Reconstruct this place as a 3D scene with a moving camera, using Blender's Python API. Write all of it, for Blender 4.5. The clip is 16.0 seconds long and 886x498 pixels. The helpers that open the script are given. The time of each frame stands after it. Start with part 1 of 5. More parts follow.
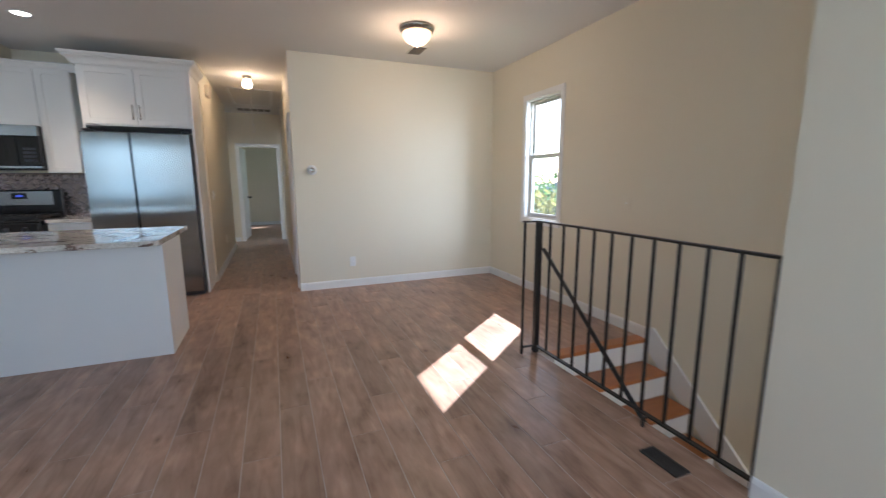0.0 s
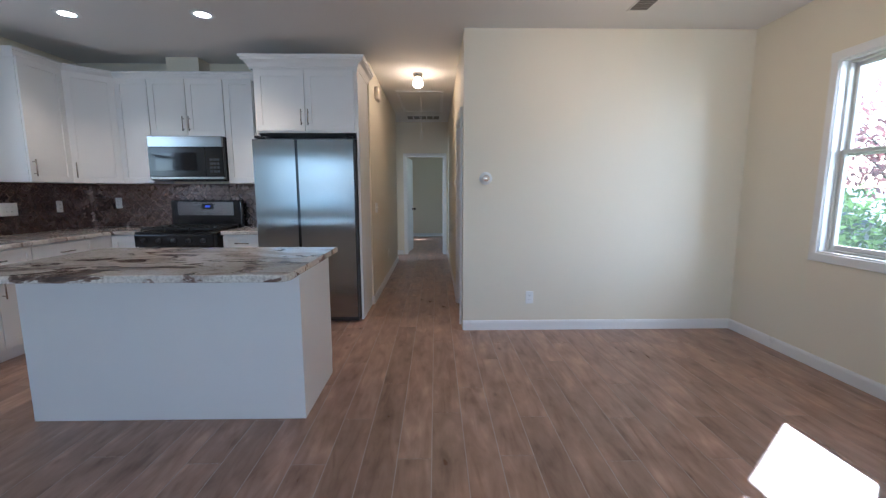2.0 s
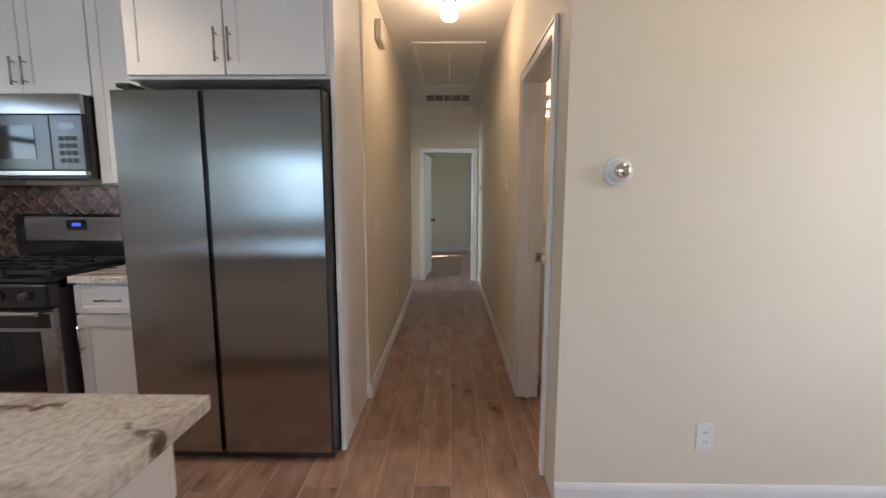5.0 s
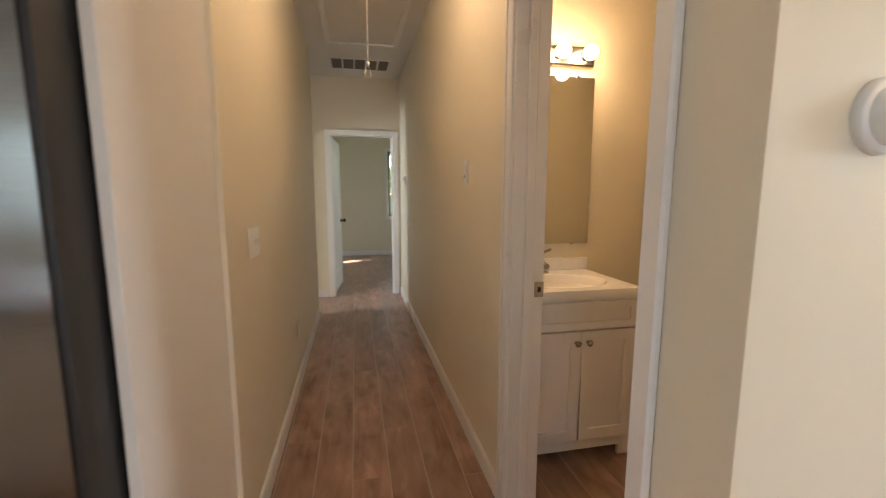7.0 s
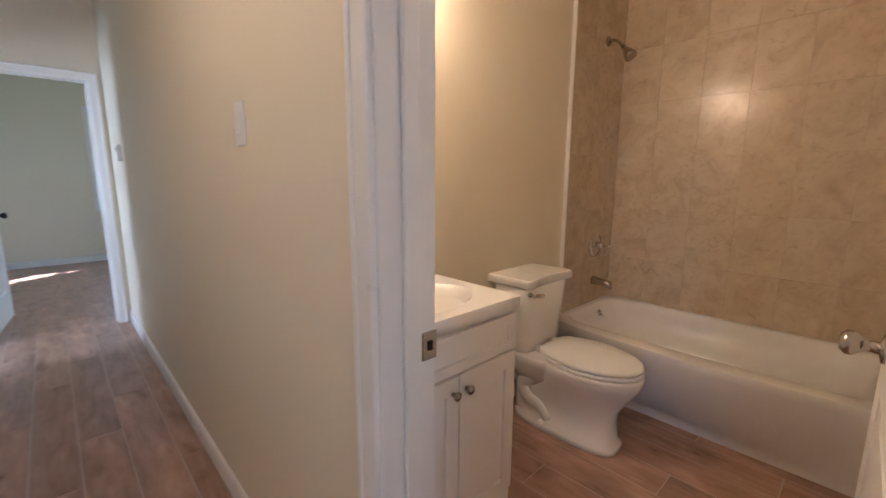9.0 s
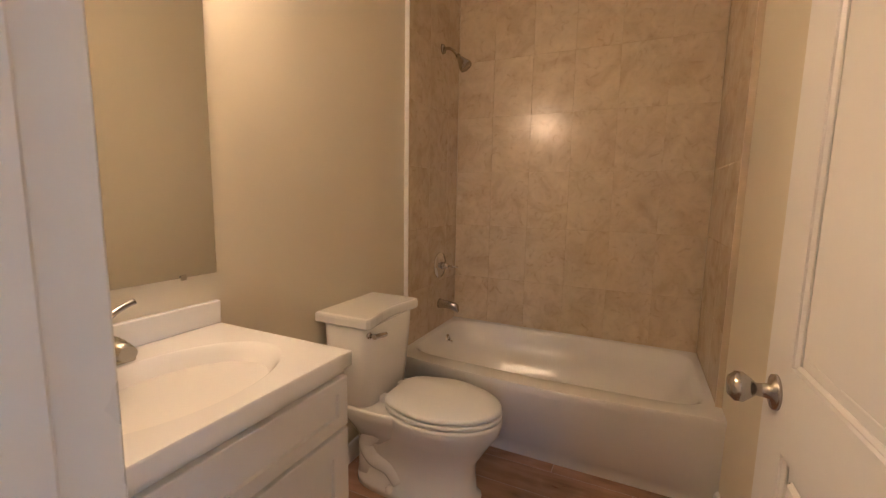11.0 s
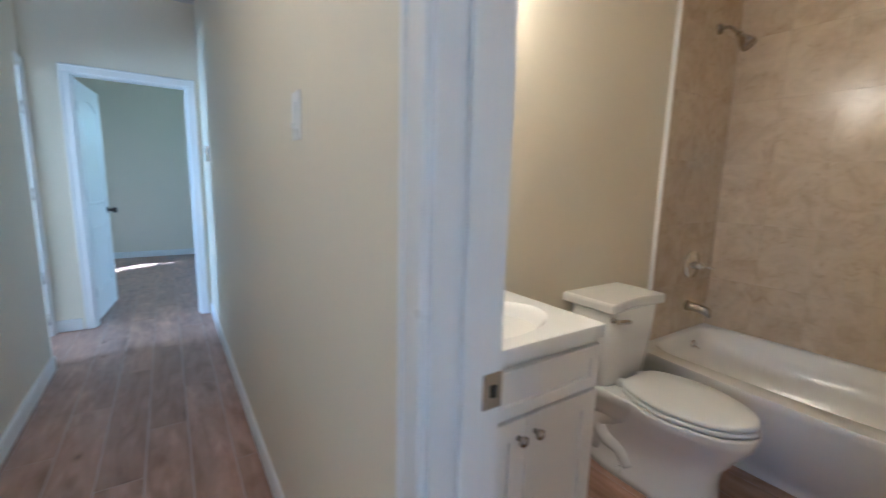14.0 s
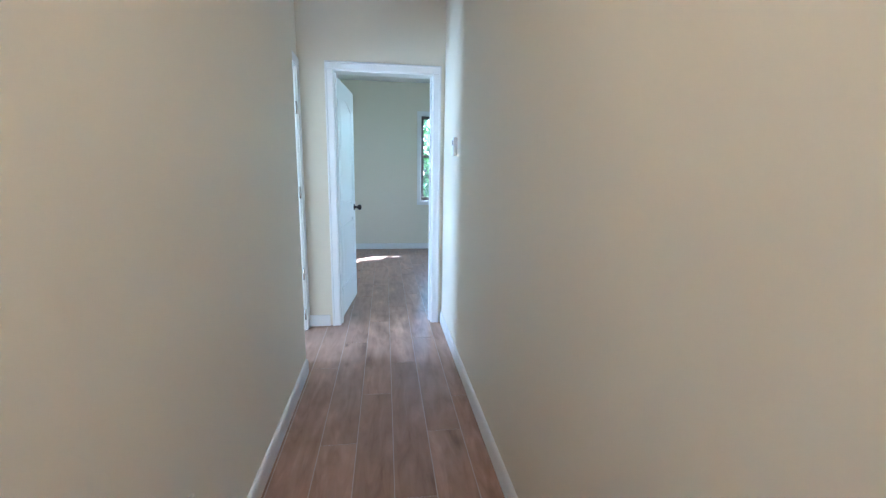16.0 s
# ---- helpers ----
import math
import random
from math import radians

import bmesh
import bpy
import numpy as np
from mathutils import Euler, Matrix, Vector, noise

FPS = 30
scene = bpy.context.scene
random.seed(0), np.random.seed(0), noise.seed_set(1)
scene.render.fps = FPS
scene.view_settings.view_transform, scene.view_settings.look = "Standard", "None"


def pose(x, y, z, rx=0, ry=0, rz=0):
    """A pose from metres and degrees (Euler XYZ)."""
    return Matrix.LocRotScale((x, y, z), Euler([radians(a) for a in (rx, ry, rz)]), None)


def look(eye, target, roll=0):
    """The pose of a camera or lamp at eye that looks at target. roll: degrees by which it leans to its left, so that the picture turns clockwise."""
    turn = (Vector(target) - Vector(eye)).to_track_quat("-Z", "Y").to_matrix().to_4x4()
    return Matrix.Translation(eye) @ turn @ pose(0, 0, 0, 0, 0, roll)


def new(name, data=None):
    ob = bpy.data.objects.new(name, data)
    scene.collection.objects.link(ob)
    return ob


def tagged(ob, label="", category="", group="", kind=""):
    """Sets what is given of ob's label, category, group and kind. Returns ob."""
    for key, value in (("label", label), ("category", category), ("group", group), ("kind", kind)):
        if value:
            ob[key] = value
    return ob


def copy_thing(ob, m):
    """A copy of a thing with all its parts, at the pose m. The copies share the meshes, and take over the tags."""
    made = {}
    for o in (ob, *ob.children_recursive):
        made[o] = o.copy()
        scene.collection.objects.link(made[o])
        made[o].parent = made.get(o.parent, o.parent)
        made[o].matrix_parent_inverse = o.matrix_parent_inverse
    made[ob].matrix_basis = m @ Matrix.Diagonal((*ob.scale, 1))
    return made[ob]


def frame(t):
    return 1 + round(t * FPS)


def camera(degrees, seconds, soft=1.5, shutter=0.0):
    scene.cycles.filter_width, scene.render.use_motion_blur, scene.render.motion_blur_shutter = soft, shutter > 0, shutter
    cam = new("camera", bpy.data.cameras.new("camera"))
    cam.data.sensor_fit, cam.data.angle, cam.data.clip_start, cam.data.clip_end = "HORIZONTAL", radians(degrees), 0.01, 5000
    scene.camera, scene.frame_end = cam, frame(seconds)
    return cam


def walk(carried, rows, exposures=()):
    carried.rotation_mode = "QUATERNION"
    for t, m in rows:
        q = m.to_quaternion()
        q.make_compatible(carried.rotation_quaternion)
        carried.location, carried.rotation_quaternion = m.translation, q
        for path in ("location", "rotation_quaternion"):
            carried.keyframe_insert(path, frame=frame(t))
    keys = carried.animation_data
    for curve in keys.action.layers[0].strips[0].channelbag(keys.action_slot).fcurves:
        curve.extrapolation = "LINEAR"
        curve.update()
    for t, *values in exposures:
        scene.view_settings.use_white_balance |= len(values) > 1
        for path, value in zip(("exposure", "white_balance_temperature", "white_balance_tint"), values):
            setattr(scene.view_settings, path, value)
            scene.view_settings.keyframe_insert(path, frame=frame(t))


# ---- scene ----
cam = camera(94.2, 16.0, soft=1.2, shutter=0.4)
PATH = [
    (0, (0.542, 0.043, 1.303), (1.287, 1.869, 0.974), -0.2),
    (0.5, (0.565, 0.321, 1.298), (1.043, 2.238, 0.986), 0.1),
    (1, (0.572, 0.638, 1.307), (0.841, 2.597, 1.01), 0.2),
    (1.5, (0.581, 0.973, 1.312), (0.703, 2.948, 1.023), 0.2),
    (2, (0.52, 1.33, 1.301), (0.554, 3.311, 1.028), -0.1),
    (2.5, (0.486, 1.677, 1.284), (0.452, 3.66, 1.021), -0.4),
    (3, (0.465, 2.039, 1.288), (0.401, 4.023, 1.042), -0.5),
    (3.5, (0.424, 2.413, 1.302), (0.351, 4.398, 1.073), -0.5),
    (6, (0.221, 4.065, 1.322), (0.301, 6.047, 1.064), 0.8),
    (6.5, (0.181, 4.347, 1.305), (0.393, 6.319, 1.046), 0.3),
    (7, (0.197, 4.623, 1.309), (0.61, 6.562, 1.044), 0.1),
    (7.5, (0.166, 4.862, 1.314), (0.81, 6.735, 1.033), -0.2),
    (8, (0.195, 5.096, 1.294), (1.068, 6.87, 0.994), -0.3),
    (8.5, (0.284, 5.299, 1.289), (1.412, 6.918, 0.96), -0.1),
    (9, (0.361, 5.479, 1.279), (1.717, 6.909, 0.937), 0.3),
    (9.5, (0.481, 5.552, 1.27), (2.013, 6.793, 0.93), -0.6),
    (10, (0.637, 5.613, 1.255), (2.316, 6.647, 0.918), 0.3),
    (12.5, (0.737, 5.693, 1.282), (2.567, 6.472, 1.067), 0.8),
    (13, (0.668, 5.615, 1.282), (2.362, 6.653, 1.051), 1.2),
    (13.5, (0.574, 5.551, 1.277), (1.999, 6.926, 1.001), 1.7),
    (14, (0.48, 5.616, 1.262), (1.58, 7.257, 0.95), 1.5),
    (14.5, (0.364, 5.783, 1.27), (1.148, 7.59, 0.923), 1.2),
    (15, (0.316, 5.997, 1.254), (0.845, 7.89, 0.881), 0.8),
    (15.5, (0.332, 6.278, 1.262), (0.691, 8.21, 0.89), 0.8),
    (16, (0.298, 6.573, 1.26), (0.574, 8.522, 0.905), 0.9),
]
walk(cam, [(t, look(eye, target, roll)) for t, eye, target, roll in PATH],
     [(0, 2.05, 5500, 12), (0.7, 2.02, 5200, 12), (1.5, 1.98, 5050, 12), (3.7, 2.07, 5400, 13), (6, 2.4, 6150, 15), (7.3, 2.64, 6600, 15), (8, 2.75, 5800, 13), (9, 3.0, 5150, 18), (10.2, 2.95, 5900, 21), (12.3, 2.98, 4450, 11), (13, 2.85, 4250, 8), (14, 3.12, 4150, 5), (15, 3.27, 4250, 7), (16, 3.47, 4450, 7)])

# ---- sky, sun and lamps ----
world = bpy.data.worlds.new("sky")
scene.world = world
world.use_nodes = True
wn = world.node_tree
sky = wn.nodes.new("ShaderNodeTexSky")
sky.sky_type = 'NISHITA'
sky.sun_disc = False
SUN_TO = Vector((-0.97, -0.80, -1.0)).normalized()
sky.sun_elevation = math.asin(-SUN_TO.z)
sky.sun_rotation = math.atan2(-SUN_TO.x, -SUN_TO.y)
bg = wn.nodes["Background"]
wn.links.new(sky.outputs[0], bg.inputs[0])
bg.inputs[1].default_value = 0.15


def lamp(name, kind, energy, color, m, **more):
    data = bpy.data.lights.new(name, kind)
    data.energy, data.color = energy, color
    for k, v in more.items():
        if k == "angle":
            data.angle = v
        elif k == "radius":
            data.shadow_soft_size = v
        elif k == "size":
            data.shape, data.size, data.size_y = 'RECTANGLE', v[0], v[1]
        elif k == "cone":
            data.spot_size, data.spot_blend = v
    ob = new(name, data)
    ob.matrix_world = m
    return ob


WARM = (1.0, 0.67, 0.40)
SOFT = (1.0, 0.74, 0.48)
lamp("sun", 'SUN', 5.0, (1.0, 0.95, 0.88), look((0, 0, 0), SUN_TO), angle=radians(0.5))
lamp("hall_bulb_light", 'POINT', 1.5, WARM, pose(0.31, 6.5, 2.47), radius=0.05)
lamp("living_dome_light", 'POINT', 3.0, WARM, pose(1.88, 3.95, 2.48), radius=0.08)
for cx in (-2.40, -1.335):
    lamp("recessed_light_beam", 'SPOT', 8.0, SOFT, pose(cx, 4.87, 2.69), radius=0.05, cone=(radians(120), 0.6))
for k in range(4):
    lamp("vanity_bulb_light", 'POINT', 0.34, (1.0, 0.63, 0.32), pose(0.98 + 0.16 * k, 6.61, 2.04), radius=0.04)
# light of the sky through the large front window
lamp("front_window_skylight", 'AREA', 7.5, (0.52, 0.75, 1.0), look((-2.75, -2.34, 1.55), (-2.75, 2, 1.55)), size=(1.5, 1.5))
# added fill through an unseen second opening, lifts the living room's right side
lamp("front_window_skylight", 'AREA', 17.0, (0.90, 0.95, 1.0), look((1.15, -2.34, 1.55), (1.15, 2, 1.55)), size=(1.5, 1.5))
# light of the sky through the kitchen window; the lamp over the stairs is added fill
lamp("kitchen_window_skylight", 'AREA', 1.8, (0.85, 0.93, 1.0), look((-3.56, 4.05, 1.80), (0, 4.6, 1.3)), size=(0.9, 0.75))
lamp("stair_fill", 'AREA', 9.0, (1.0, 0.95, 0.86), look((2.88, -2.34, 1.30), (2.9, 2, 1.3)), size=(0.75, 1.5))
# added fill outside the side window, makes the glow on the back wall
lamp("side_window_fill", 'AREA', 56.0, (0.95, 0.98, 1.0), look((5.1, 2.3, 2.1), (2.9, 4.7, 1.45)), size=(2.2, 1.8))
# light of the sky through the bedroom's side window
lamp("bedroom_window_skylight", 'AREA', 3.3, (0.82, 0.96, 0.90), look((2.74, 11.2, 1.5), (0, 11.2, 1.5)), size=(0.8, 1.4))

# light of the sky through the side room's window
lamp("side_room_window_skylight", 'AREA', 13.0, (0.88, 0.95, 1.0), look((-2.74, 9.1, 1.5), (0, 9.4, 1.4)), size=(0.9, 1.3))

# ---- materials ----
MATS = {}


def nodes_of(name):
    m = bpy.data.materials.new(name)
    m.use_nodes = True
    return m, m.node_tree, m.node_tree.nodes["Principled BSDF"]


def mat(name, base, rough=0.5, metal=0.0, vary=0.06, scale=3.0, fine=90.0, bump=0.04, spec=0.5, coat=0.0, stretch=(1, 1, 1), rand=0.0):
    """A painted or plain surface: two scales of tone and a fine relief."""
    if name in MATS:
        return MATS[name]
    m, nt, p = nodes_of(name)
    geo = nt.nodes.new("ShaderNodeNewGeometry")
    mp = nt.nodes.new("ShaderNodeMapping")
    mp.inputs["Scale"].default_value = stretch
    nt.links.new(geo.outputs["Position"], mp.inputs["Vector"])
    big = nt.nodes.new("ShaderNodeTexNoise")
    big.inputs["Scale"].default_value, big.inputs["Detail"].default_value = scale, 4
    small = nt.nodes.new("ShaderNodeTexNoise")
    small.inputs["Scale"].default_value, small.inputs["Detail"].default_value = fine, 3
    for n in (big, small):
        nt.links.new(mp.outputs[0], n.inputs["Vector"])
    mix = nt.nodes.new("ShaderNodeMix")
    mix.data_type = 'RGBA'
    lo = [max(0, c * (1 - vary)) for c in base]
    hi = [min(1, c * (1 + vary)) for c in base]
    mix.inputs[6].default_value, mix.inputs[7].default_value = (*lo, 1), (*hi, 1)
    add = nt.nodes.new("ShaderNodeMath")
    add.operation = 'MULTIPLY_ADD'
    add.inputs[1].default_value = 0.4
    nt.links.new(small.outputs[0], add.inputs[0])
    nt.links.new(big.outputs[0], add.inputs[2])
    sub = nt.nodes.new("ShaderNodeMath")
    sub.operation = 'SUBTRACT'
    sub.inputs[1].default_value = 0.2
    nt.links.new(add.outputs[0], sub.inputs[0])
    out = sub
    if rand:
        info = nt.nodes.new("ShaderNodeObjectInfo")
        ra = nt.nodes.new("ShaderNodeMath")
        ra.operation = 'MULTIPLY_ADD'
        ra.inputs[1].default_value = rand
        nt.links.new(info.outputs["Random"], ra.inputs[0])
        nt.links.new(sub.outputs[0], ra.inputs[2])
        out = ra
    nt.links.new(out.outputs[0], mix.inputs[0])
    nt.links.new(mix.outputs[2], p.inputs["Base Color"])
    p.inputs["Metallic"].default_value = metal
    p.inputs["Specular IOR Level"].default_value = spec
    rr = nt.nodes.new("ShaderNodeMapRange")
    rr.inputs[3].default_value, rr.inputs[4].default_value = max(0.02, rough - 0.06), min(1, rough + 0.06)
    nt.links.new(big.outputs[0], rr.inputs[0])
    nt.links.new(rr.outputs[0], p.inputs["Roughness"])
    if coat:
        p.inputs["Coat Weight"].default_value = coat
        p.inputs["Coat Roughness"].default_value = 0.08
    if bump:
        b = nt.nodes.new("ShaderNodeBump")
        b.inputs["Strength"].default_value, b.inputs["Distance"].default_value = bump, 0.01
        nt.links.new(small.outputs[0], b.inputs["Height"])
        nt.links.new(b.outputs[0], p.inputs["Normal"])
    MATS[name] = m
    return m


def glow(name, color, strength):
    m, nt, p = nodes_of(name)
    p.inputs["Base Color"].default_value = (*color, 1)
    p.inputs["Emission Color"].default_value = (*color, 1)
    p.inputs["Emission Strength"].default_value = strength
    return m


def ramp(nt, src, stops):
    r = nt.nodes.new("ShaderNodeValToRGB")
    while len(r.color_ramp.elements) < len(stops):
        r.color_ramp.elements.new(0.5)
    for e, (pos, col) in zip(r.color_ramp.elements, stops):
        e.position, e.color = pos, (*col, 1)
    nt.links.new(src, r.inputs[0])
    return r


def plank_material():
    """Wood-look porcelain: long grain, knots and tone that changes from piece to piece."""
    m, nt, p = nodes_of("wood_look_tile")
    geo = nt.nodes.new("ShaderNodeNewGeometry")
    info = nt.nodes.new("ShaderNodeObjectInfo")
    off = nt.nodes.new("ShaderNodeVectorMath")
    off.operation = 'MULTIPLY_ADD'
    comb = nt.nodes.new("ShaderNodeCombineXYZ")
    both = nt.nodes.new("ShaderNodeMath")
    both.operation = 'ADD'
    nt.links.new(info.outputs["Random"], both.inputs[0])
    nt.links.new(geo.outputs["Random Per Island"], both.inputs[1])
    nt.links.new(both.outputs[0], comb.inputs[0])
    nt.links.new(both.outputs[0], comb.inputs[1])
    nt.links.new(comb.outputs[0], off.inputs[0])
    off.inputs[1].default_value = (7.3, 13.1, 0)
    nt.links.new(geo.outputs["Position"], off.inputs[2])
    mp = nt.nodes.new("ShaderNodeMapping")
    mp.inputs["Scale"].default_value = (6.5, 1.1, 1)
    nt.links.new(off.outputs[0], mp.inputs["Vector"])
    grain = nt.nodes.new("ShaderNodeTexNoise")
    grain.inputs["Scale"].default_value, grain.inputs["Detail"].default_value, grain.inputs["Distortion"].default_value = 2.4, 6, 1.4
    nt.links.new(mp.outputs[0], grain.inputs["Vector"])
    mp2 = nt.nodes.new("ShaderNodeMapping")
    mp2.inputs["Scale"].default_value = (2.6, 1.1, 1)
    nt.links.new(off.outputs[0], mp2.inputs["Vector"])
    blot = nt.nodes.new("ShaderNodeTexNoise")
    blot.inputs["Scale"].default_value, blot.inputs["Detail"].default_value = 3.2, 4
    nt.links.new(mp2.outputs[0], blot.inputs["Vector"])
    knot = nt.nodes.new("ShaderNodeTexVoronoi")
    knot.inputs["Scale"].default_value = 3.0
    mp3 = nt.nodes.new("ShaderNodeMapping")
    mp3.inputs["Scale"].default_value = (1.6, 0.8, 1)
    nt.links.new(off.outputs[0], mp3.inputs["Vector"])
    nt.links.new(mp3.outputs[0], knot.inputs["Vector"])
    base = ramp(nt, grain.outputs[0], [(0.25, (0.222, 0.127, 0.087)), (0.45, (0.29, 0.179, 0.128)), (0.60, (0.325, 0.207, 0.150)), (0.8, (0.37, 0.248, 0.186))])
    tone = ramp(nt, blot.outputs[0], [(0.28, (0.60, 0.54, 0.50)), (0.44, (0.95, 0.94, 0.93)), (0.55, (1.05, 1.05, 1.05)), (0.72, (1.38, 1.37, 1.36))])
    mul = nt.nodes.new("ShaderNodeMix")
    mul.data_type, mul.blend_type = 'RGBA', 'MULTIPLY'
    mul.inputs[0].default_value = 1.0
    nt.links.new(base.outputs[0], mul.inputs[6])
    nt.links.new(tone.outputs[0], mul.inputs[7])
    dark = ramp(nt, knot.outputs["Distance"], [(0.015, (0.40, 0.34, 0.31)), (0.07, (0.8, 0.77, 0.75)), (0.12, (1, 1, 1))])
    mul2 = nt.nodes.new("ShaderNodeMix")
    mul2.data_type, mul2.blend_type = 'RGBA', 'MULTIPLY'
    mul2.inputs[0].default_value = 1.0
    nt.links.new(mul.outputs[2], mul2.inputs[6])
    nt.links.new(dark.outputs[0], mul2.inputs[7])
    piece = nt.nodes.new("ShaderNodeMapRange")
    piece.inputs[1].default_value, piece.inputs[2].default_value = 0.0, 1.0
    piece.inputs[3].default_value, piece.inputs[4].default_value = 1.02, 1.32
    fr = nt.nodes.new("ShaderNodeMath")
    fr.operation = 'FRACT'
    nt.links.new(both.outputs[0], fr.inputs[0])
    nt.links.new(fr.outputs[0], piece.inputs[0])
    mul3 = nt.nodes.new("ShaderNodeVectorMath")
    mul3.operation = 'SCALE'
    nt.links.new(mul2.outputs[2], mul3.inputs[0])
    nt.links.new(piece.outputs[0], mul3.inputs["Scale"])
    nt.links.new(mul3.outputs[0], p.inputs["Base Color"])
    rr = nt.nodes.new("ShaderNodeMapRange")
    rr.inputs[3].default_value, rr.inputs[4].default_value = 0.22, 0.42
    nt.links.new(blot.outputs[0], rr.inputs[0])
    nt.links.new(rr.outputs[0], p.inputs["Roughness"])
    b = nt.nodes.new("ShaderNodeBump")
    b.inputs["Strength"].default_value, b.inputs["Distance"].default_value = 0.12, 0.004
    nt.links.new(grain.outputs[0], b.inputs["Height"])
    nt.links.new(b.outputs[0], p.inputs["Normal"])
    return m


def granite_material():
    """Polished slab: cream and taupe fields with crisp dark brown mineral drifts."""
    m, nt, p = nodes_of("granite")
    geo = nt.nodes.new("ShaderNodeNewGeometry")
    mp = nt.nodes.new("ShaderNodeMapping")
    mp.inputs["Rotation"].default_value = (0, 0, radians(28))
    mp.inputs["Scale"].default_value = (1.0, 2.0, 2.0)
    nt.links.new(geo.outputs["Position"], mp.inputs["Vector"])

    def noise(scale, detail, warp, rough, vec):
        n = nt.nodes.new("ShaderNodeTexNoise")
        n.inputs["Scale"].default_value, n.inputs["Detail"].default_value = scale, detail
        n.inputs["Distortion"].default_value, n.inputs["Roughness"].default_value = warp, rough
        nt.links.new(vec, n.inputs["Vector"])
        return n

    def times(a, b):
        mul = nt.nodes.new("ShaderNodeMix")
        mul.data_type, mul.blend_type = 'RGBA', 'MULTIPLY'
        mul.inputs[0].default_value = 1.0
        nt.links.new(a, mul.inputs[6])
        nt.links.new(b, mul.inputs[7])
        return mul.outputs[2]
    field = noise(1.6, 6, 0.9, 0.55, mp.outputs[0])
    drift = noise(2.3, 9, 0.8, 0.62, mp.outputs[0])
    speck = noise(70, 4, 0, 0.5, geo.outputs["Position"])
    col = ramp(nt, field.outputs[0], [(0.34, (0.40, 0.34, 0.30)), (0.44, (0.56, 0.50, 0.45)), (0.50, (0.74, 0.70, 0.63)), (0.62, (0.70, 0.655, 0.59)), (0.68, (0.50, 0.44, 0.39))])
    dk = ramp(nt, drift.outputs[0], [(0.36, (0.13, 0.095, 0.085)), (0.405, (0.34, 0.26, 0.23)), (0.425, (1, 1, 1)), (0.60, (1, 1, 1)), (0.615, (0.42, 0.33, 0.29)), (0.64, (0.30, 0.23, 0.21)), (0.655, (1, 0.98, 0.96))])
    sp = ramp(nt, speck.outputs[0], [(0.35, (0.74, 0.72, 0.70)), (0.55, (1, 1, 1)), (0.7, (1.08, 1.08, 1.08))])
    nt.links.new(times(times(col.outputs[0], dk.outputs[0]), sp.outputs[0]), p.inputs["Base Color"])
    p.inputs["Roughness"].default_value = 0.07
    return m


def tin_material():
    """Pressed metal with a lattice of overlapping rings."""
    m, nt, p = nodes_of("pressed_tin")
    geo = nt.nodes.new("ShaderNodeNewGeometry")
    sep = nt.nodes.new("ShaderNodeSeparateXYZ")
    nt.links.new(geo.outputs["Position"], sep.inputs[0])
    hor = nt.nodes.new("ShaderNodeMath")
    hor.operation = 'ADD'
    nt.links.new(sep.outputs[0], hor.inputs[0])
    nt.links.new(sep.outputs[1], hor.inputs[1])

    def wave(src):
        k = nt.nodes.new("ShaderNodeMath")
        k.operation = 'MULTIPLY'
        k.inputs[1].default_value = math.pi / 0.052
        nt.links.new(src, k.inputs[0])
        s = nt.nodes.new("ShaderNodeMath")
        s.operation = 'COSINE'
        nt.links.new(k.outputs[0], s.inputs[0])
        return s
    a, c = wave(hor.outputs[0]), wave(sep.outputs[2])
    tot = nt.nodes.new("ShaderNodeMath")
    tot.operation = 'ADD'
    nt.links.new(a.outputs[0], tot.inputs[0])
    nt.links.new(c.outputs[0], tot.inputs[1])
    ab = nt.nodes.new("ShaderNodeMath")
    ab.operation = 'ABSOLUTE'
    nt.links.new(tot.outputs[0], ab.inputs[0])
    hgt = nt.nodes.new("ShaderNodeMapRange")
    hgt.interpolation_type = 'SMOOTHSTEP'
    hgt.inputs[1].default_value, hgt.inputs[2].default_value = 0.12, 0.75
    hgt.inputs[3].default_value, hgt.inputs[4].default_value = 1.0, 0.0
    nt.links.new(ab.outputs[0], hgt.inputs[0])
    b = nt.nodes.new("ShaderNodeBump")
    b.inputs["Strength"].default_value, b.inputs["Distance"].default_value = 0.55, 0.004
    nt.links.new(hgt.outputs[0], b.inputs["Height"])
    nt.links.new(b.outputs[0], p.inputs["Normal"])
    p.inputs["Base Color"].default_value = (0.22, 0.165, 0.145, 1)
    p.inputs["Metallic"].default_value = 1.0
    ns = nt.nodes.new("ShaderNodeTexNoise")
    ns.inputs["Scale"].default_value = 25
    nt.links.new(geo.outputs["Position"], ns.inputs["Vector"])
    rr = nt.nodes.new("ShaderNodeMapRange")
    rr.inputs[3].default_value, rr.inputs[4].default_value = 0.18, 0.34
    nt.links.new(ns.outputs[0], rr.inputs[0])
    nt.links.new(rr.outputs[0], p.inputs["Roughness"])
    return m


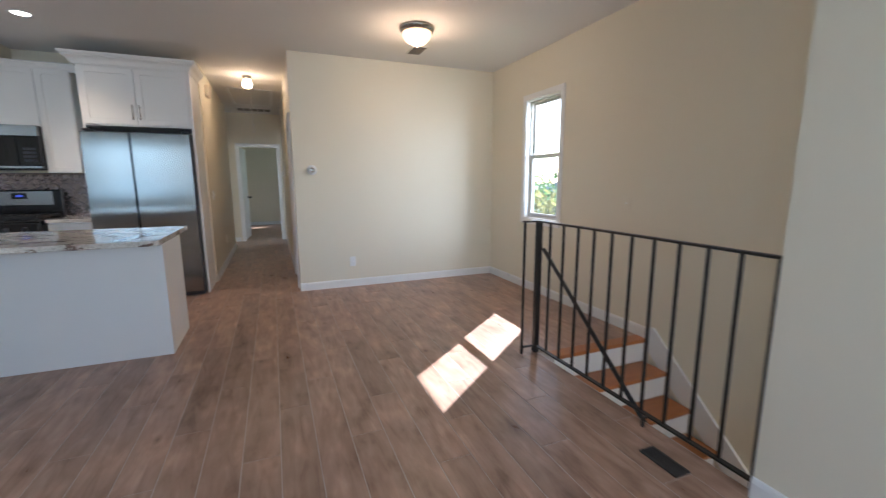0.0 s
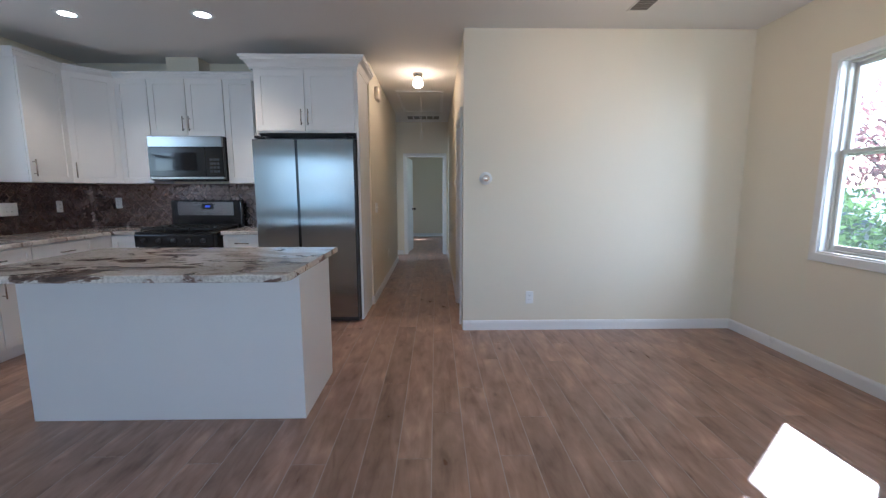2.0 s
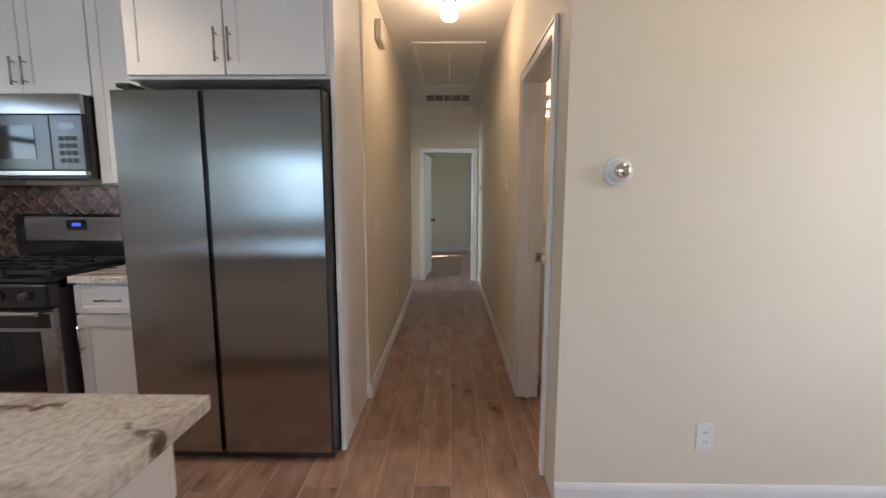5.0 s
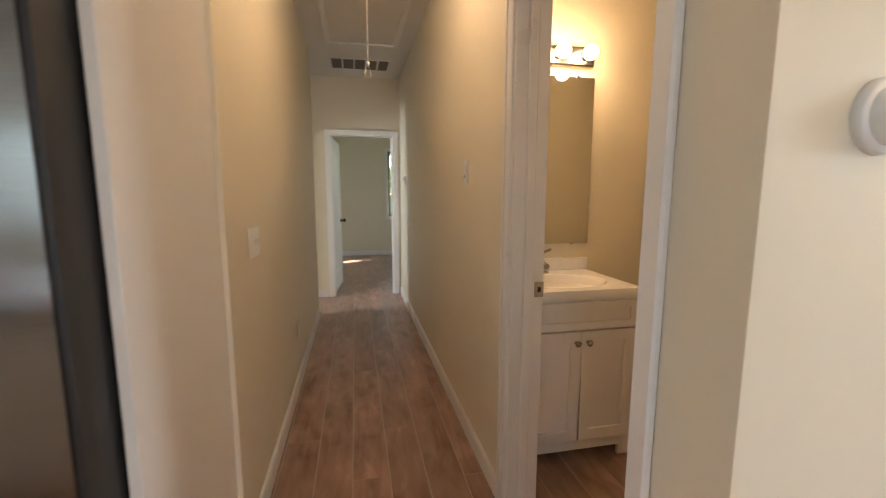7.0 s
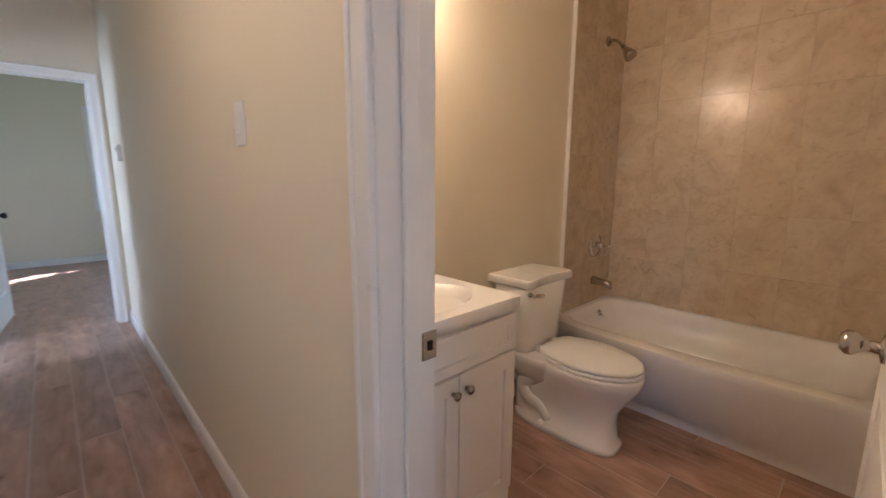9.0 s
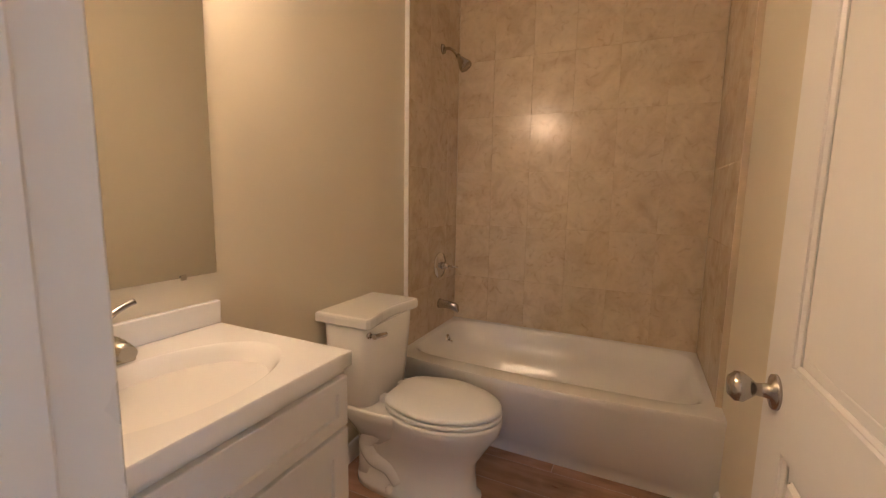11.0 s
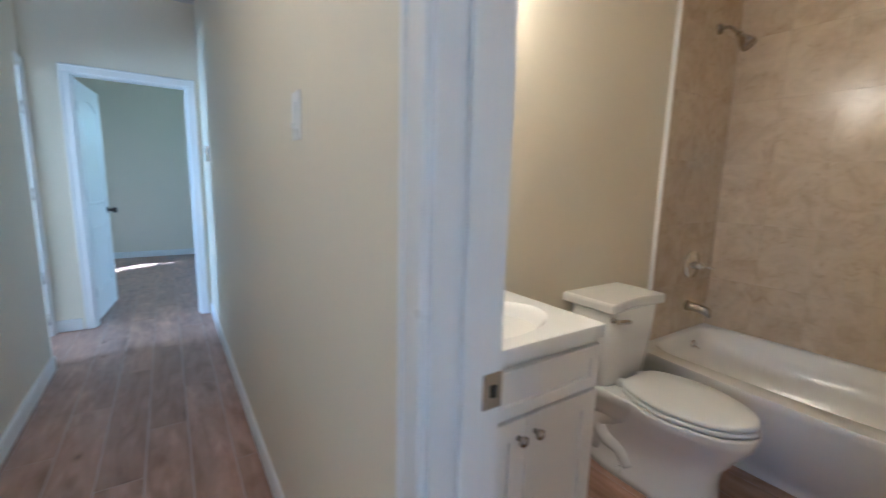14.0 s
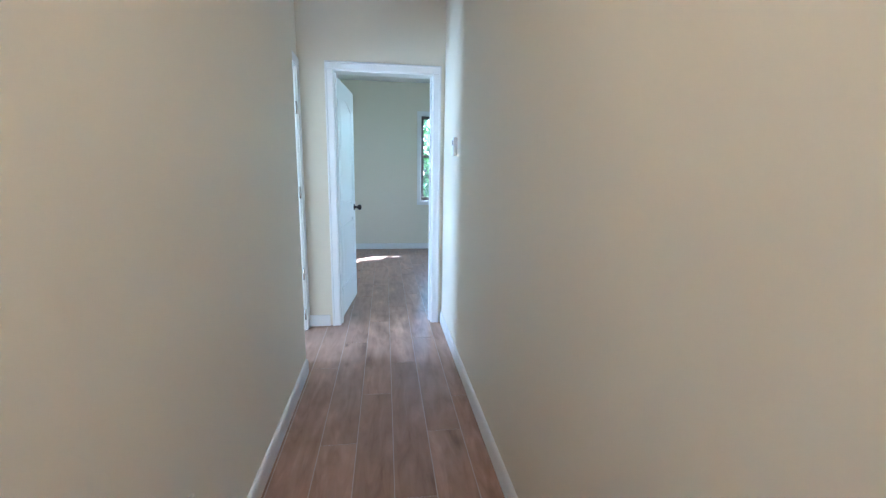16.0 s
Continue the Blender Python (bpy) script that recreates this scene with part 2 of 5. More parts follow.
def travertine_material():
    m, nt, p = nodes_of("travertine_tile")
    geo = nt.nodes.new("ShaderNodeNewGeometry")
    info = nt.nodes.new("ShaderNodeObjectInfo")
    off = nt.nodes.new("ShaderNodeVectorMath")
    off.operation = 'ADD'
    nt.links.new(geo.outputs["Position"], off.inputs[0])
    sc = nt.nodes.new("ShaderNodeVectorMath")
    sc.operation = 'SCALE'
    sc.inputs[0].default_value = (3.1, 5.7, 2.3)
    nt.links.new(info.outputs["Random"], sc.inputs["Scale"])
    nt.links.new(sc.outputs[0], off.inputs[1])
    n1 = nt.nodes.new("ShaderNodeTexNoise")
    n1.inputs["Scale"].default_value, n1.inputs["Detail"].default_value, n1.inputs["Distortion"].default_value = 5.0, 7, 1.2
    n2 = nt.nodes.new("ShaderNodeTexNoise")
    n2.inputs["Scale"].default_value, n2.inputs["Detail"].default_value, n2.inputs["Distortion"].default_value = 16.0, 6, 1.5
    for n in (n1, n2):
        nt.links.new(off.outputs[0], n.inputs["Vector"])
    c1 = ramp(nt, n1.outputs[0], [(0.30, (0.52, 0.415, 0.285)), (0.5, (0.61, 0.505, 0.365)), (0.7, (0.66, 0.56, 0.42))])
    c2 = ramp(nt, n2.outputs[0], [(0.26, (0.80, 0.75, 0.70)), (0.40, (0.97, 0.96, 0.95)), (0.48, (1, 1, 1)), (0.72, (1.06, 1.06, 1.06))])
    mul = nt.nodes.new("ShaderNodeMix")
    mul.data_type, mul.blend_type = 'RGBA', 'MULTIPLY'
    mul.inputs[0].default_value = 0.9
    nt.links.new(c1.outputs[0], mul.inputs[6])
    nt.links.new(c2.outputs[0], mul.inputs[7])
    nt.links.new(mul.outputs[2], p.inputs["Base Color"])
    p.inputs["Roughness"].default_value = 0.20
    b = nt.nodes.new("ShaderNodeBump")
    b.inputs["Strength"].default_value, b.inputs["Distance"].default_value = 0.08, 0.004
    nt.links.new(n2.outputs[0], b.inputs["Height"])
    nt.links.new(b.outputs[0], p.inputs["Normal"])
    return m


def steel_material():
    """Brushed stainless steel: reflections smear sideways and waver with the sheet."""
    m, nt, p = nodes_of("brushed_steel")
    geo = nt.nodes.new("ShaderNodeNewGeometry")
    mp = nt.nodes.new("ShaderNodeMapping")
    mp.inputs["Scale"].default_value = (3, 3, 420)
    nt.links.new(geo.outputs["Position"], mp.inputs["Vector"])
    n = nt.nodes.new("ShaderNodeTexNoise")
    n.inputs["Scale"].default_value, n.inputs["Detail"].default_value = 1.0, 3
    nt.links.new(mp.outputs[0], n.inputs["Vector"])
    mp2 = nt.nodes.new("ShaderNodeMapping")
    mp2.inputs["Scale"].default_value = (0.7, 0.7, 3.2)
    nt.links.new(geo.outputs["Position"], mp2.inputs["Vector"])
    warp = nt.nodes.new("ShaderNodeTexNoise")
    warp.inputs["Scale"].default_value, warp.inputs["Detail"].default_value = 1.5, 1
    nt.links.new(mp2.outputs[0], warp.inputs["Vector"])
    b0 = nt.nodes.new("ShaderNodeBump")
    b0.inputs["Strength"].default_value, b0.inputs["Distance"].default_value = 0.05, 0.012
    nt.links.new(warp.outputs[0], b0.inputs["Height"])
    nt.links.new(b0.outputs[0], p.inputs["Normal"])
    tan = nt.nodes.new("ShaderNodeTangent")
    tan.direction_type, tan.uv_map = 'UV_MAP', "UVMap"
    nt.links.new(tan.outputs[0], p.inputs["Tangent"])
    p.inputs["Anisotropic"].default_value = 0.92
    c = ramp(nt, n.outputs[0], [(0.3, (0.31, 0.308, 0.305)), (0.7, (0.37, 0.367, 0.364))])
    nt.links.new(c.outputs[0], p.inputs["Base Color"])
    p.inputs["Metallic"].default_value = 1.0
    p.inputs["Roughness"].default_value = 0.19
    return m


def pane_material():
    m, nt, p = nodes_of("window_glass")
    out = nt.nodes["Material Output"]
    tr = nt.nodes.new("ShaderNodeBsdfTransparent")
    tr.inputs[0].default_value = (0.95, 0.97, 0.96, 1)
    gl = nt.nodes.new("ShaderNodeBsdfGlossy")
    gl.inputs["Roughness"].default_value = 0.02
    mx = nt.nodes.new("ShaderNodeMixShader")
    mx.inputs[0].default_value = 0.035
    nt.links.new(tr.outputs[0], mx.inputs[1])
    nt.links.new(gl.outputs[0], mx.inputs[2])
    # translucent white put in as haze, to pale the view outside
    haze = nt.nodes.new("ShaderNodeBsdfTranslucent")
    haze.inputs[0].default_value = (0.9, 0.93, 0.95, 1)
    film = nt.nodes.new("ShaderNodeMixShader")
    film.inputs[0].default_value = 0.011
    nt.links.new(mx.outputs[0], film.inputs[1])
    nt.links.new(haze.outputs[0], film.inputs[2])
    nt.links.new(film.outputs[0], out.inputs[0])
    return m


WALL = mat("cream_wall_paint", (0.76, 0.70, 0.565), 0.55, vary=0.02, scale=1.2, fine=260, bump=0.05, spec=0.35)
CEIL = mat("white_ceiling_paint", (0.78, 0.76, 0.73), 0.8, vary=0.02, scale=1.0, fine=180, bump=0.06, spec=0.2)
TRIM = mat("white_trim_paint", (0.80, 0.79, 0.77), 0.30, vary=0.02, scale=5, fine=60, bump=0.02)
CAB = mat("white_cabinet_paint", (0.80, 0.785, 0.76), 0.38, vary=0.02, scale=4, fine=80, bump=0.02)
CABIN = mat("cabinet_shadow_gap", (0.30, 0.29, 0.28), 0.6)
PLASTIC = mat("white_plastic", (0.80, 0.80, 0.78), 0.35, vary=0.02, bump=0.0)
GROUT = mat("grey_grout", (0.50, 0.43, 0.385), 0.9, vary=0.15, scale=8, fine=120, bump=0.2)
TGROUT = mat("beige_grout", (0.60, 0.495, 0.36), 0.9, vary=0.1, scale=8, fine=120, bump=0.2)
PLANK = plank_material()
GRANITE = granite_material()
TIN = tin_material()
TILE = travertine_material()
STEEL = steel_material()
PANE = pane_material()
NICKEL = mat("brushed_nickel", (0.46, 0.43, 0.39), 0.24, 1.0, vary=0.05, scale=20, fine=200, bump=0.02)
CHROME = mat("chrome", (0.74, 0.72, 0.70), 0.10, 1.0, vary=0.03, bump=0.0)
BLACK = mat("black_enamel", (0.012, 0.012, 0.013), 0.18, vary=0.2, scale=6, fine=80, bump=0.02)
IRON = mat("cast_iron", (0.016, 0.016, 0.016), 0.55, vary=0.2, fine=200, bump=0.2)
DARKGLASS = mat("dark_glass", (0.006, 0.006, 0.008), 0.05, vary=0.1, bump=0.0)
GASKET = mat("dark_grey_plastic", (0.03, 0.03, 0.032), 0.45, vary=0.1)
RAIL = mat("black_wrought_iron", (0.012, 0.011, 0.011), 0.36, vary=0.25, scale=10, fine=150, bump=0.12)
OAK = mat("stained_oak", (0.42, 0.155, 0.050), 0.30, vary=0.22, scale=4, fine=40, bump=0.04, stretch=(0.5, 5, 5))
PORC = mat("white_porcelain", (0.83, 0.82, 0.79), 0.08, vary=0.01, bump=0.0, coat=0.3)
ACRYL = mat("white_tub_enamel", (0.80, 0.79, 0.77), 0.13, vary=0.01, bump=0.0)
MARBLE = mat("white_cultured_marble", (0.86, 0.855, 0.85), 0.14, vary=0.015, bump=0.0)
VINYL = mat("beige_window_vinyl", (0.62, 0.60, 0.55), 0.4, vary=0.03, bump=0.0)
BRONZE = mat("dark_bronze_vinyl", (0.10, 0.075, 0.06), 0.4, vary=0.1, bump=0.0)
VENTGREY = mat("grey_vent_metal", (0.20, 0.185, 0.17), 0.5, 0.2, vary=0.1, bump=0.02)
# black painted in for the shade inside vents, slots and holes
HOLE_SHADE = mat("hole_shade_black", (0.01, 0.01, 0.01), 0.8)
MIRROR = mat("mirror_silver", (0.86, 0.87, 0.85), 0.015, 1.0, vary=0.0, bump=0.0)
BULB = glow("lit_bulb", (1.0, 0.72, 0.40), 6.0)
HALLBULB = glow("lit_hall_bulb", (1.0, 0.78, 0.50), 5.0)
DOME = glow("lit_dome_glass", (1.0, 0.62, 0.30), 0.75)
CAN = glow("lit_recessed_lens", (1.0, 0.90, 0.76), 8.0)
DISPLAY = glow("blue_display", (0.05, 0.08, 0.45), 0.3)
DARKMETAL = mat("oil_rubbed_bronze", (0.05, 0.04, 0.035), 0.35, 0.9, vary=0.1, bump=0.0)
CORD = mat("white_cord", (0.75, 0.73, 0.68), 0.8)

# ---- mesh helpers ----


def box(bm, x0, x1, y0, y1, z0, z1, bevel=0.0, seg=1):
    vs = [bm.verts.new((x, y, z)) for x in (x0, x1) for y in (y0, y1) for z in (z0, z1)]
    fs = [bm.faces.new([vs[i] for i in q]) for q in ((0, 1, 3, 2), (4, 6, 7, 5), (0, 4, 5, 1), (2, 3, 7, 6), (0, 2, 6, 4), (1, 5, 7, 3))]
    if bevel:
        es = list({e for f in fs for e in f.edges})
        bmesh.ops.bevel(bm, geom=es, offset=bevel, segments=seg, affect='EDGES', profile=0.5)
    return bm


def B(*args, **kw):
    return box(bmesh.new(), *args, **kw)


def tube(bm, p0, p1, r0, r1=None, seg=16, caps=True):
    """A round bar or cone from p0 to p1."""
    p0, p1 = Vector(p0), Vector(p1)
    r1 = r0 if r1 is None else r1
    q = (p1 - p0).to_track_quat('Z', 'Y').to_matrix()
    a, b = [], []
    for k in range(seg):
        d = q @ Vector((math.cos(2 * math.pi * k / seg), math.sin(2 * math.pi * k / seg), 0))
        a.append(bm.verts.new(p0 + d * r0))
        b.append(bm.verts.new(p1 + d * r1))
    for k in range(seg):
        f = bm.faces.new((a[k], a[(k + 1) % seg], b[(k + 1) % seg], b[k]))
        f.smooth = True
    if caps:
        bm.faces.new(a[::-1])
        bm.faces.new(b)
    return bm


def lathe(bm, profile, center=(0, 0, 0), axis='Z', seg=24, sx=1.0, sy=1.0):
    """Turns a profile of (radius, height) round an axis."""
    c = Vector(center)
    turn = {'Z': Matrix.Identity(3), 'Y': Matrix.Rotation(radians(90), 3, 'X'), 'X': Matrix.Rotation(radians(90), 3, 'Y')}[axis]
    rings = []
    for r, h in profile:
        if r < 1e-5:
            rings.append([bm.verts.new(c + turn @ Vector((0, 0, h)))])
        else:
            rings.append([bm.verts.new(c + turn @ Vector((sx * r * math.cos(2 * math.pi * k / seg), sy * r * math.sin(2 * math.pi * k / seg), h))) for k in range(seg)])
    for a, b in zip(rings, rings[1:]):
        for k in range(seg):
            j = (k + 1) % seg
            vs = [a[k % len(a)], a[j % len(a)], b[j % len(b)], b[k % len(b)]]
            vs = list(dict.fromkeys(vs))
            if len(vs) > 2:
                f = bm.faces.new(vs)
                f.smooth = True
    return bm


def bent(bm, pts, r, seg=10, steps=5):
    """A round bar swept along a smooth line through points, in one piece."""
    P = [Vector(q) for q in pts]
    line = []
    for i in range(len(P) - 1):
        a, b, c, d = P[max(i - 1, 0)], P[i], P[i + 1], P[min(i + 2, len(P) - 1)]
        for k in range(steps):
            t = k / steps
            line.append(0.5 * ((2 * b) + (c - a) * t + (2 * a - 5 * b + 4 * c - d) * t * t + (3 * b - a - 3 * c + d) * t ** 3))
    line.append(P[-1])
    up, rings = None, []
    for i, q in enumerate(line):
        d = (line[min(i + 1, len(line) - 1)] - line[max(i - 1, 0)]).normalized()
        if up is None:
            up = d.orthogonal().normalized()
        up = (up - d * up.dot(d)).normalized()
        side = d.cross(up)
        rings.append([q + (up * math.cos(2 * math.pi * k / seg) + side * math.sin(2 * math.pi * k / seg)) * r for k in range(seg)])
    return loft(bm, rings)


def loft(bm, rings, close=True, caps=(True, True)):
    """Skins closed rings of equal count."""
    made = [[bm.verts.new(p) for p in ring] for ring in rings]
    n = len(made[0])
    for a, b in zip(made, made[1:]):
        for k in range(n):
            f = bm.faces.new((a[k], a[(k + 1) % n], b[(k + 1) % n], b[k]))
            f.smooth = True
    if caps[0]:
        bm.faces.new(made[0][::-1])
    if caps[1]:
        bm.faces.new(made[-1])
    return bm


def mesh_of(name, bm, material):
    bmesh.ops.recalc_face_normals(bm, faces=bm.faces)
    uv = bm.loops.layers.uv.new("UVMap")
    if material is STEEL:
        for f in bm.faces:
            for lp in f.loops:
                lp[uv].uv = (lp.vert.co.x + lp.vert.co.y, lp.vert.co.z)
    me = bpy.data.meshes.new(name)
    bm.to_mesh(me)
    bm.free()
    me.materials.append(material)
    return me


def part(name, bm, material, parent, label="", m=None):
    if m is not None:
        bmesh.ops.transform(bm, matrix=m, verts=bm.verts)
    ob = new(name, mesh_of(name, bm, material))
    ob.parent = parent
    return tagged(ob, label) if label else ob


def thing(name, m, label, category, group=""):
    ob = new(name)
    ob.empty_display_size = 0.1
    ob.matrix_basis = m
    return tagged(ob, label, category, group)


def solid(name, bm, material, label, category, kind="structure"):
    return tagged(new(name, mesh_of(name, bm, material)), label, category, kind=kind)


# ---- setting ----
TOP = 2.71


def wall(name, axis, a0, a1, t0, t1, z0, z1, holes=(), label="cream painted plaster wall"):
    """A wall along axis from a0 to a1, with thickness t0 to t1; holes as (a0, a1, z0, z1)."""
    bm = bmesh.new()

    def put(p, q, lo, hi):
        if q - p > 1e-4 and hi - lo > 1e-4:
            box(bm, p, q, t0, t1, lo, hi) if axis == 'x' else box(bm, t0, t1, p, q, lo, hi)
    at = a0
    for h0, h1, hz0, hz1 in sorted(holes):
        put(at, h0, z0, z1)
        put(h0, h1, z0, hz0)
        put(h0, h1, hz1, z1)
        at = h1
    put(at, a1, z0, z1)
    return solid(name, bm, WALL, label, "wall")


SB = -2.75
wall("wall_east", 'y', -2.2, 5.115, 3.34, 3.46, SB, TOP, [(3.66, 4.295, 0.85, 2.21)], "cream painted wall with a window beside the stairs")
wall("wall_living_back", 'x', 0.772, 3.46, 5.115, 5.30, -0.1, TOP, label="cream painted wall between living room and bathroom")
wall("wall_hall_east", 'y', 5.30, 9.962, 0.772, 0.900, -0.1, TOP, [(5.335, 6.09, -0.1, 2.035)], "cream painted hallway wall with the bathroom doorway")
wall("wall_bath_north", 'x', 0.900, 3.50, 6.84, 6.96, -0.1, TOP, label="cream painted bathroom wall")
wall("wall_bath_east", 'y', 5.30, 6.84, 3.38, 3.50, -0.1, TOP, label="bathroom wall behind the tub")
wall("wall_kitchen", 'x', -3.42, -0.36, 6.15, 6.27, -0.1, TOP, label="cream painted kitchen wall")
wall("wall_hall_west", 'y', 6.05, 9.12, -0.36, -0.21, -0.1, TOP, label="cream painted hallway wall")
wall("wall_recess", 'y', 9.12, 9.962, -0.465, -0.345, -0.1, TOP, [(9.22, 9.88, -0.1, 2.035)], "short cream wall with the side room doorway")
wall("wall_hall_end", 'x', -1.6, 2.72, 9.962, 10.082, -0.1, TOP, [(-0.095, 0.692, -0.1, 2.04)], "cream wall with the bedroom doorway")
wall("wall_bedroom_west", 'y', 10.082, 13.57, -1.6, -1.48, -0.1, TOP)
wall("wall_bedroom_east", 'y', 10.082, 13.57, 2.6, 2.72, -0.1, TOP, [(10.8, 11.6, 0.8, 2.2)])
wall("wall_bedroom_north", 'x', -1.6, 2.72, 13.57, 13.69, -0.1, TOP, [(0.885, 1.515, 0.81, 2.215)], "cream bedroom wall with a window")
wall("wall_west", 'y', -2.2, 6.27, -3.54, -3.42, -0.1, TOP, [(3.60, 4.50, 1.45, 2.20)], "cream painted kitchen side wall with a window")
# the openings from x 0.40 and 2.50 are unseen, added to let fill in
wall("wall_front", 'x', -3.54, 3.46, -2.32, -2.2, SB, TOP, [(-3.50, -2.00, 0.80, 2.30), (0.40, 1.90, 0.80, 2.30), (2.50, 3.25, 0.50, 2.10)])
wall("wall_stair_side", 'y', -2.2, 0.97, 2.30, 2.42, -0.1, TOP, label="cream painted wall at the end of the stair railing")
wall("wall_stairwell_west", 'y', -2.2, 2.40, 2.34, 2.42, SB, -0.105, label="white painted wall of the stairwell")
wall("wall_stairwell_north", 'x', 2.34, 3.34, 2.44, 2.52, SB, -0.105, label="wall under the stair head")
wall("wall_side_room_west", 'y', 8.0, 9.962, -2.72, -2.6, -0.1, TOP, [(8.65, 9.55, 0.85, 2.15)], "cream wall of the side room with a window")
wall("wall_side_room_south", 'x', -2.6, -0.36, 8.0, 8.1, -0.1, TOP, label="cream wall of the side room")
wall("wall_side_room_north", 'x', -2.6, -1.6, 9.962, 10.082, -0.1, TOP, label="cream wall of the side room")

bm = bmesh.new()
box(bm, -3.54, 3.5, -2.32, 13.69, TOP, TOP + 0.12)
ceiling = solid("ceiling", bm, CEIL, "smooth white painted ceiling", "ceiling")

bm = bmesh.new()
box(bm, -3.54, 2.34, -2.32, 5.115, -0.1, -0.0012)
box(bm, 2.34, 3.46, 2.43, 5.115, -0.1, -0.0012)
box(bm, -3.54, 3.5, 5.115, 13.69, -0.1, -0.0012)
floor = solid("floor", bm, GROUT, "wood-look plank tile floor with pale grout lines", "floor")
solid("stairwell_floor", B(2.34, 3.46, -2.32, 2.5, SB - 0.1, SB), mat("lower_floor_tile", (0.3, 0.26, 0.22), 0.5), "tile floor at the foot of the stairs", "floor")


def baseboard(x0, y0, x1, y1, nx, ny, name="baseboard"):
    """A run along a wall; nx, ny points into the room."""
    bm = bmesh.new()
    d = Vector((x1 - x0, y1 - y0, 0))
    L = d.length
    prof = [(0.0, 0.0), (0.014, 0.0), (0.014, 0.072), (0.011, 0.084), (0.006, 0.092), (0.0, 0.094)]
    ends = []
    for s in (0, L):
        base = Vector((x0, y0, 0)) + d.normalized() * s
        ends.append([bm.verts.new(base + Vector((nx, ny, 0)) * o + Vector((0, 0, h))) for o, h in prof])
    n = len(prof)
    for k in range(n):
        bm.faces.new((ends[0][k], ends[0][(k + 1) % n], ends[1][(k + 1) % n], ends[1][k]))
    bm.faces.new(ends[0][::-1])
    bm.faces.new(ends[1])
    return solid(name, bm, TRIM, "white painted baseboard", "baseboard")


baseboard(0.772, 5.115, 3.326, 5.115, 0, -1)
baseboard(3.34, 5.115, 3.34, 2.43, -1, 0)
baseboard(-0.21, 6.05, -0.21, 9.12, 1, 0)
baseboard(0.772, 6.15, 0.772, 9.962, -1, 0)
baseboard(-0.345, 9.962, -0.165, 9.962, 0, -1)
baseboard(-1.48, 13.57, 2.6, 13.57, 0, -1)
baseboard(1.53, 6.84, 2.60, 6.84, 0, -1)
baseboard(1.65, 5.30, 2.60, 5.30, 0, 1)
baseboard(2.30, -2.2, 2.30, 0.97, -1, 0)
baseboard(-3.42, -2.2, 2.3, -2.2, 0, 1)
baseboard(-0.335, 6.05, -0.21, 6.05, 0, -1)


def door_frame(name, axis, a0, a1, t0, t1, head, label, cas=0.062, skip=()):
    """Jamb lining and casings on both wall faces round a doorway."""
    root = tagged(new(name), label, "door frame", kind="structure")
    j = 0.018

    def bar(nm, p0, p1, q0, q1, z0, z1):
        part(nm, B(p0, p1, q0, q1, z0, z1, bevel=0.003) if axis == 'x' else B(q0, q1, p0, p1, z0, z1, bevel=0.003), TRIM, root)
    bar("jamb", a0 - 0.002, a0 + j, t0 - 0.004, t1 + 0.004, 0, head - j)
    bar("jamb", a1 - j, a1 + 0.002, t0 - 0.004, t1 + 0.004, 0, head - j)
    bar("head_jamb", a0 - 0.002, a1 + 0.002, t0 - 0.004, t1 + 0.004, head - j, head + 0.002)
    mid = (t0 + t1) / 2
    bar("door_stop", a0 + j, a0 + j + 0.012, mid - 0.018, mid + 0.018, 0, head - j)
    bar("door_stop", a1 - j - 0.012, a1 - j, mid - 0.018, mid + 0.018, 0, head - j)
    for side, (w0, w1) in (("near", (t0 - 0.016, t0 - 0.001)), ("far", (t1 + 0.001, t1 + 0.016))):
        if side in skip:
            continue
        bar("casing", a0 - cas + 0.012, a0 + 0.010, w0, w1, 0, head - 0.010)
        bar("casing", a1 - 0.010, a1 + cas - 0.012, w0, w1, 0, head - 0.010)
        bar("head_casing", a0 - cas + 0.012, a1 + cas - 0.012, w0, w1, head - 0.010, head + cas - 0.012)
        out = (w0 - 0.005, w0 + 0.001) if side == "near" else (w1 - 0.001, w1 + 0.005)
        bar("backband", a0 - cas + 0.012, a0 - cas + 0.028, *out, 0, head + cas - 0.030)
        bar("backband", a1 + cas - 0.028, a1 + cas - 0.012, *out, 0, head + cas - 0.030)
        bar("backband", a0 - cas + 0.012, a1 + cas - 0.012, *out, head + cas - 0.029, head + cas - 0.012)
    return root


bath_frame = door_frame("door_frame_1", 'y', 5.335, 6.09, 0.772, 0.900, 2.035, "white painted bathroom doorway with a nickel strike plate", skip=("far",))
part("strike_plate", B(0.866, 0.9045, 6.0685, 6.074, 0.913, 0.973, bevel=0.002), NICKEL, bath_frame, "brushed nickel strike plate")
part("strike_hole", B(0.880, 0.891, 6.066, 6.070, 0.934, 0.953), HOLE_SHADE, bath_frame)
bed_frame = door_frame("door_frame_2", 'x', -0.095, 0.692, 9.962, 10.082, 2.04, "white painted bedroom doorway")
for z in (0.262, 1.095, 1.80):
    part("hinge_leaf", B(-0.0775, -0.0755, 10.044, 10.080, z - 0.045, z + 0.045, bevel=0.0005), DARKMETAL, bed_frame, "dark bronze hinge leaf")
closet_frame = door_frame("door_frame_3", 'y', 9.22, 9.88, -0.465, -0.345, 2.035, "white painted side room doorway in the hall recess", skip=("near",))


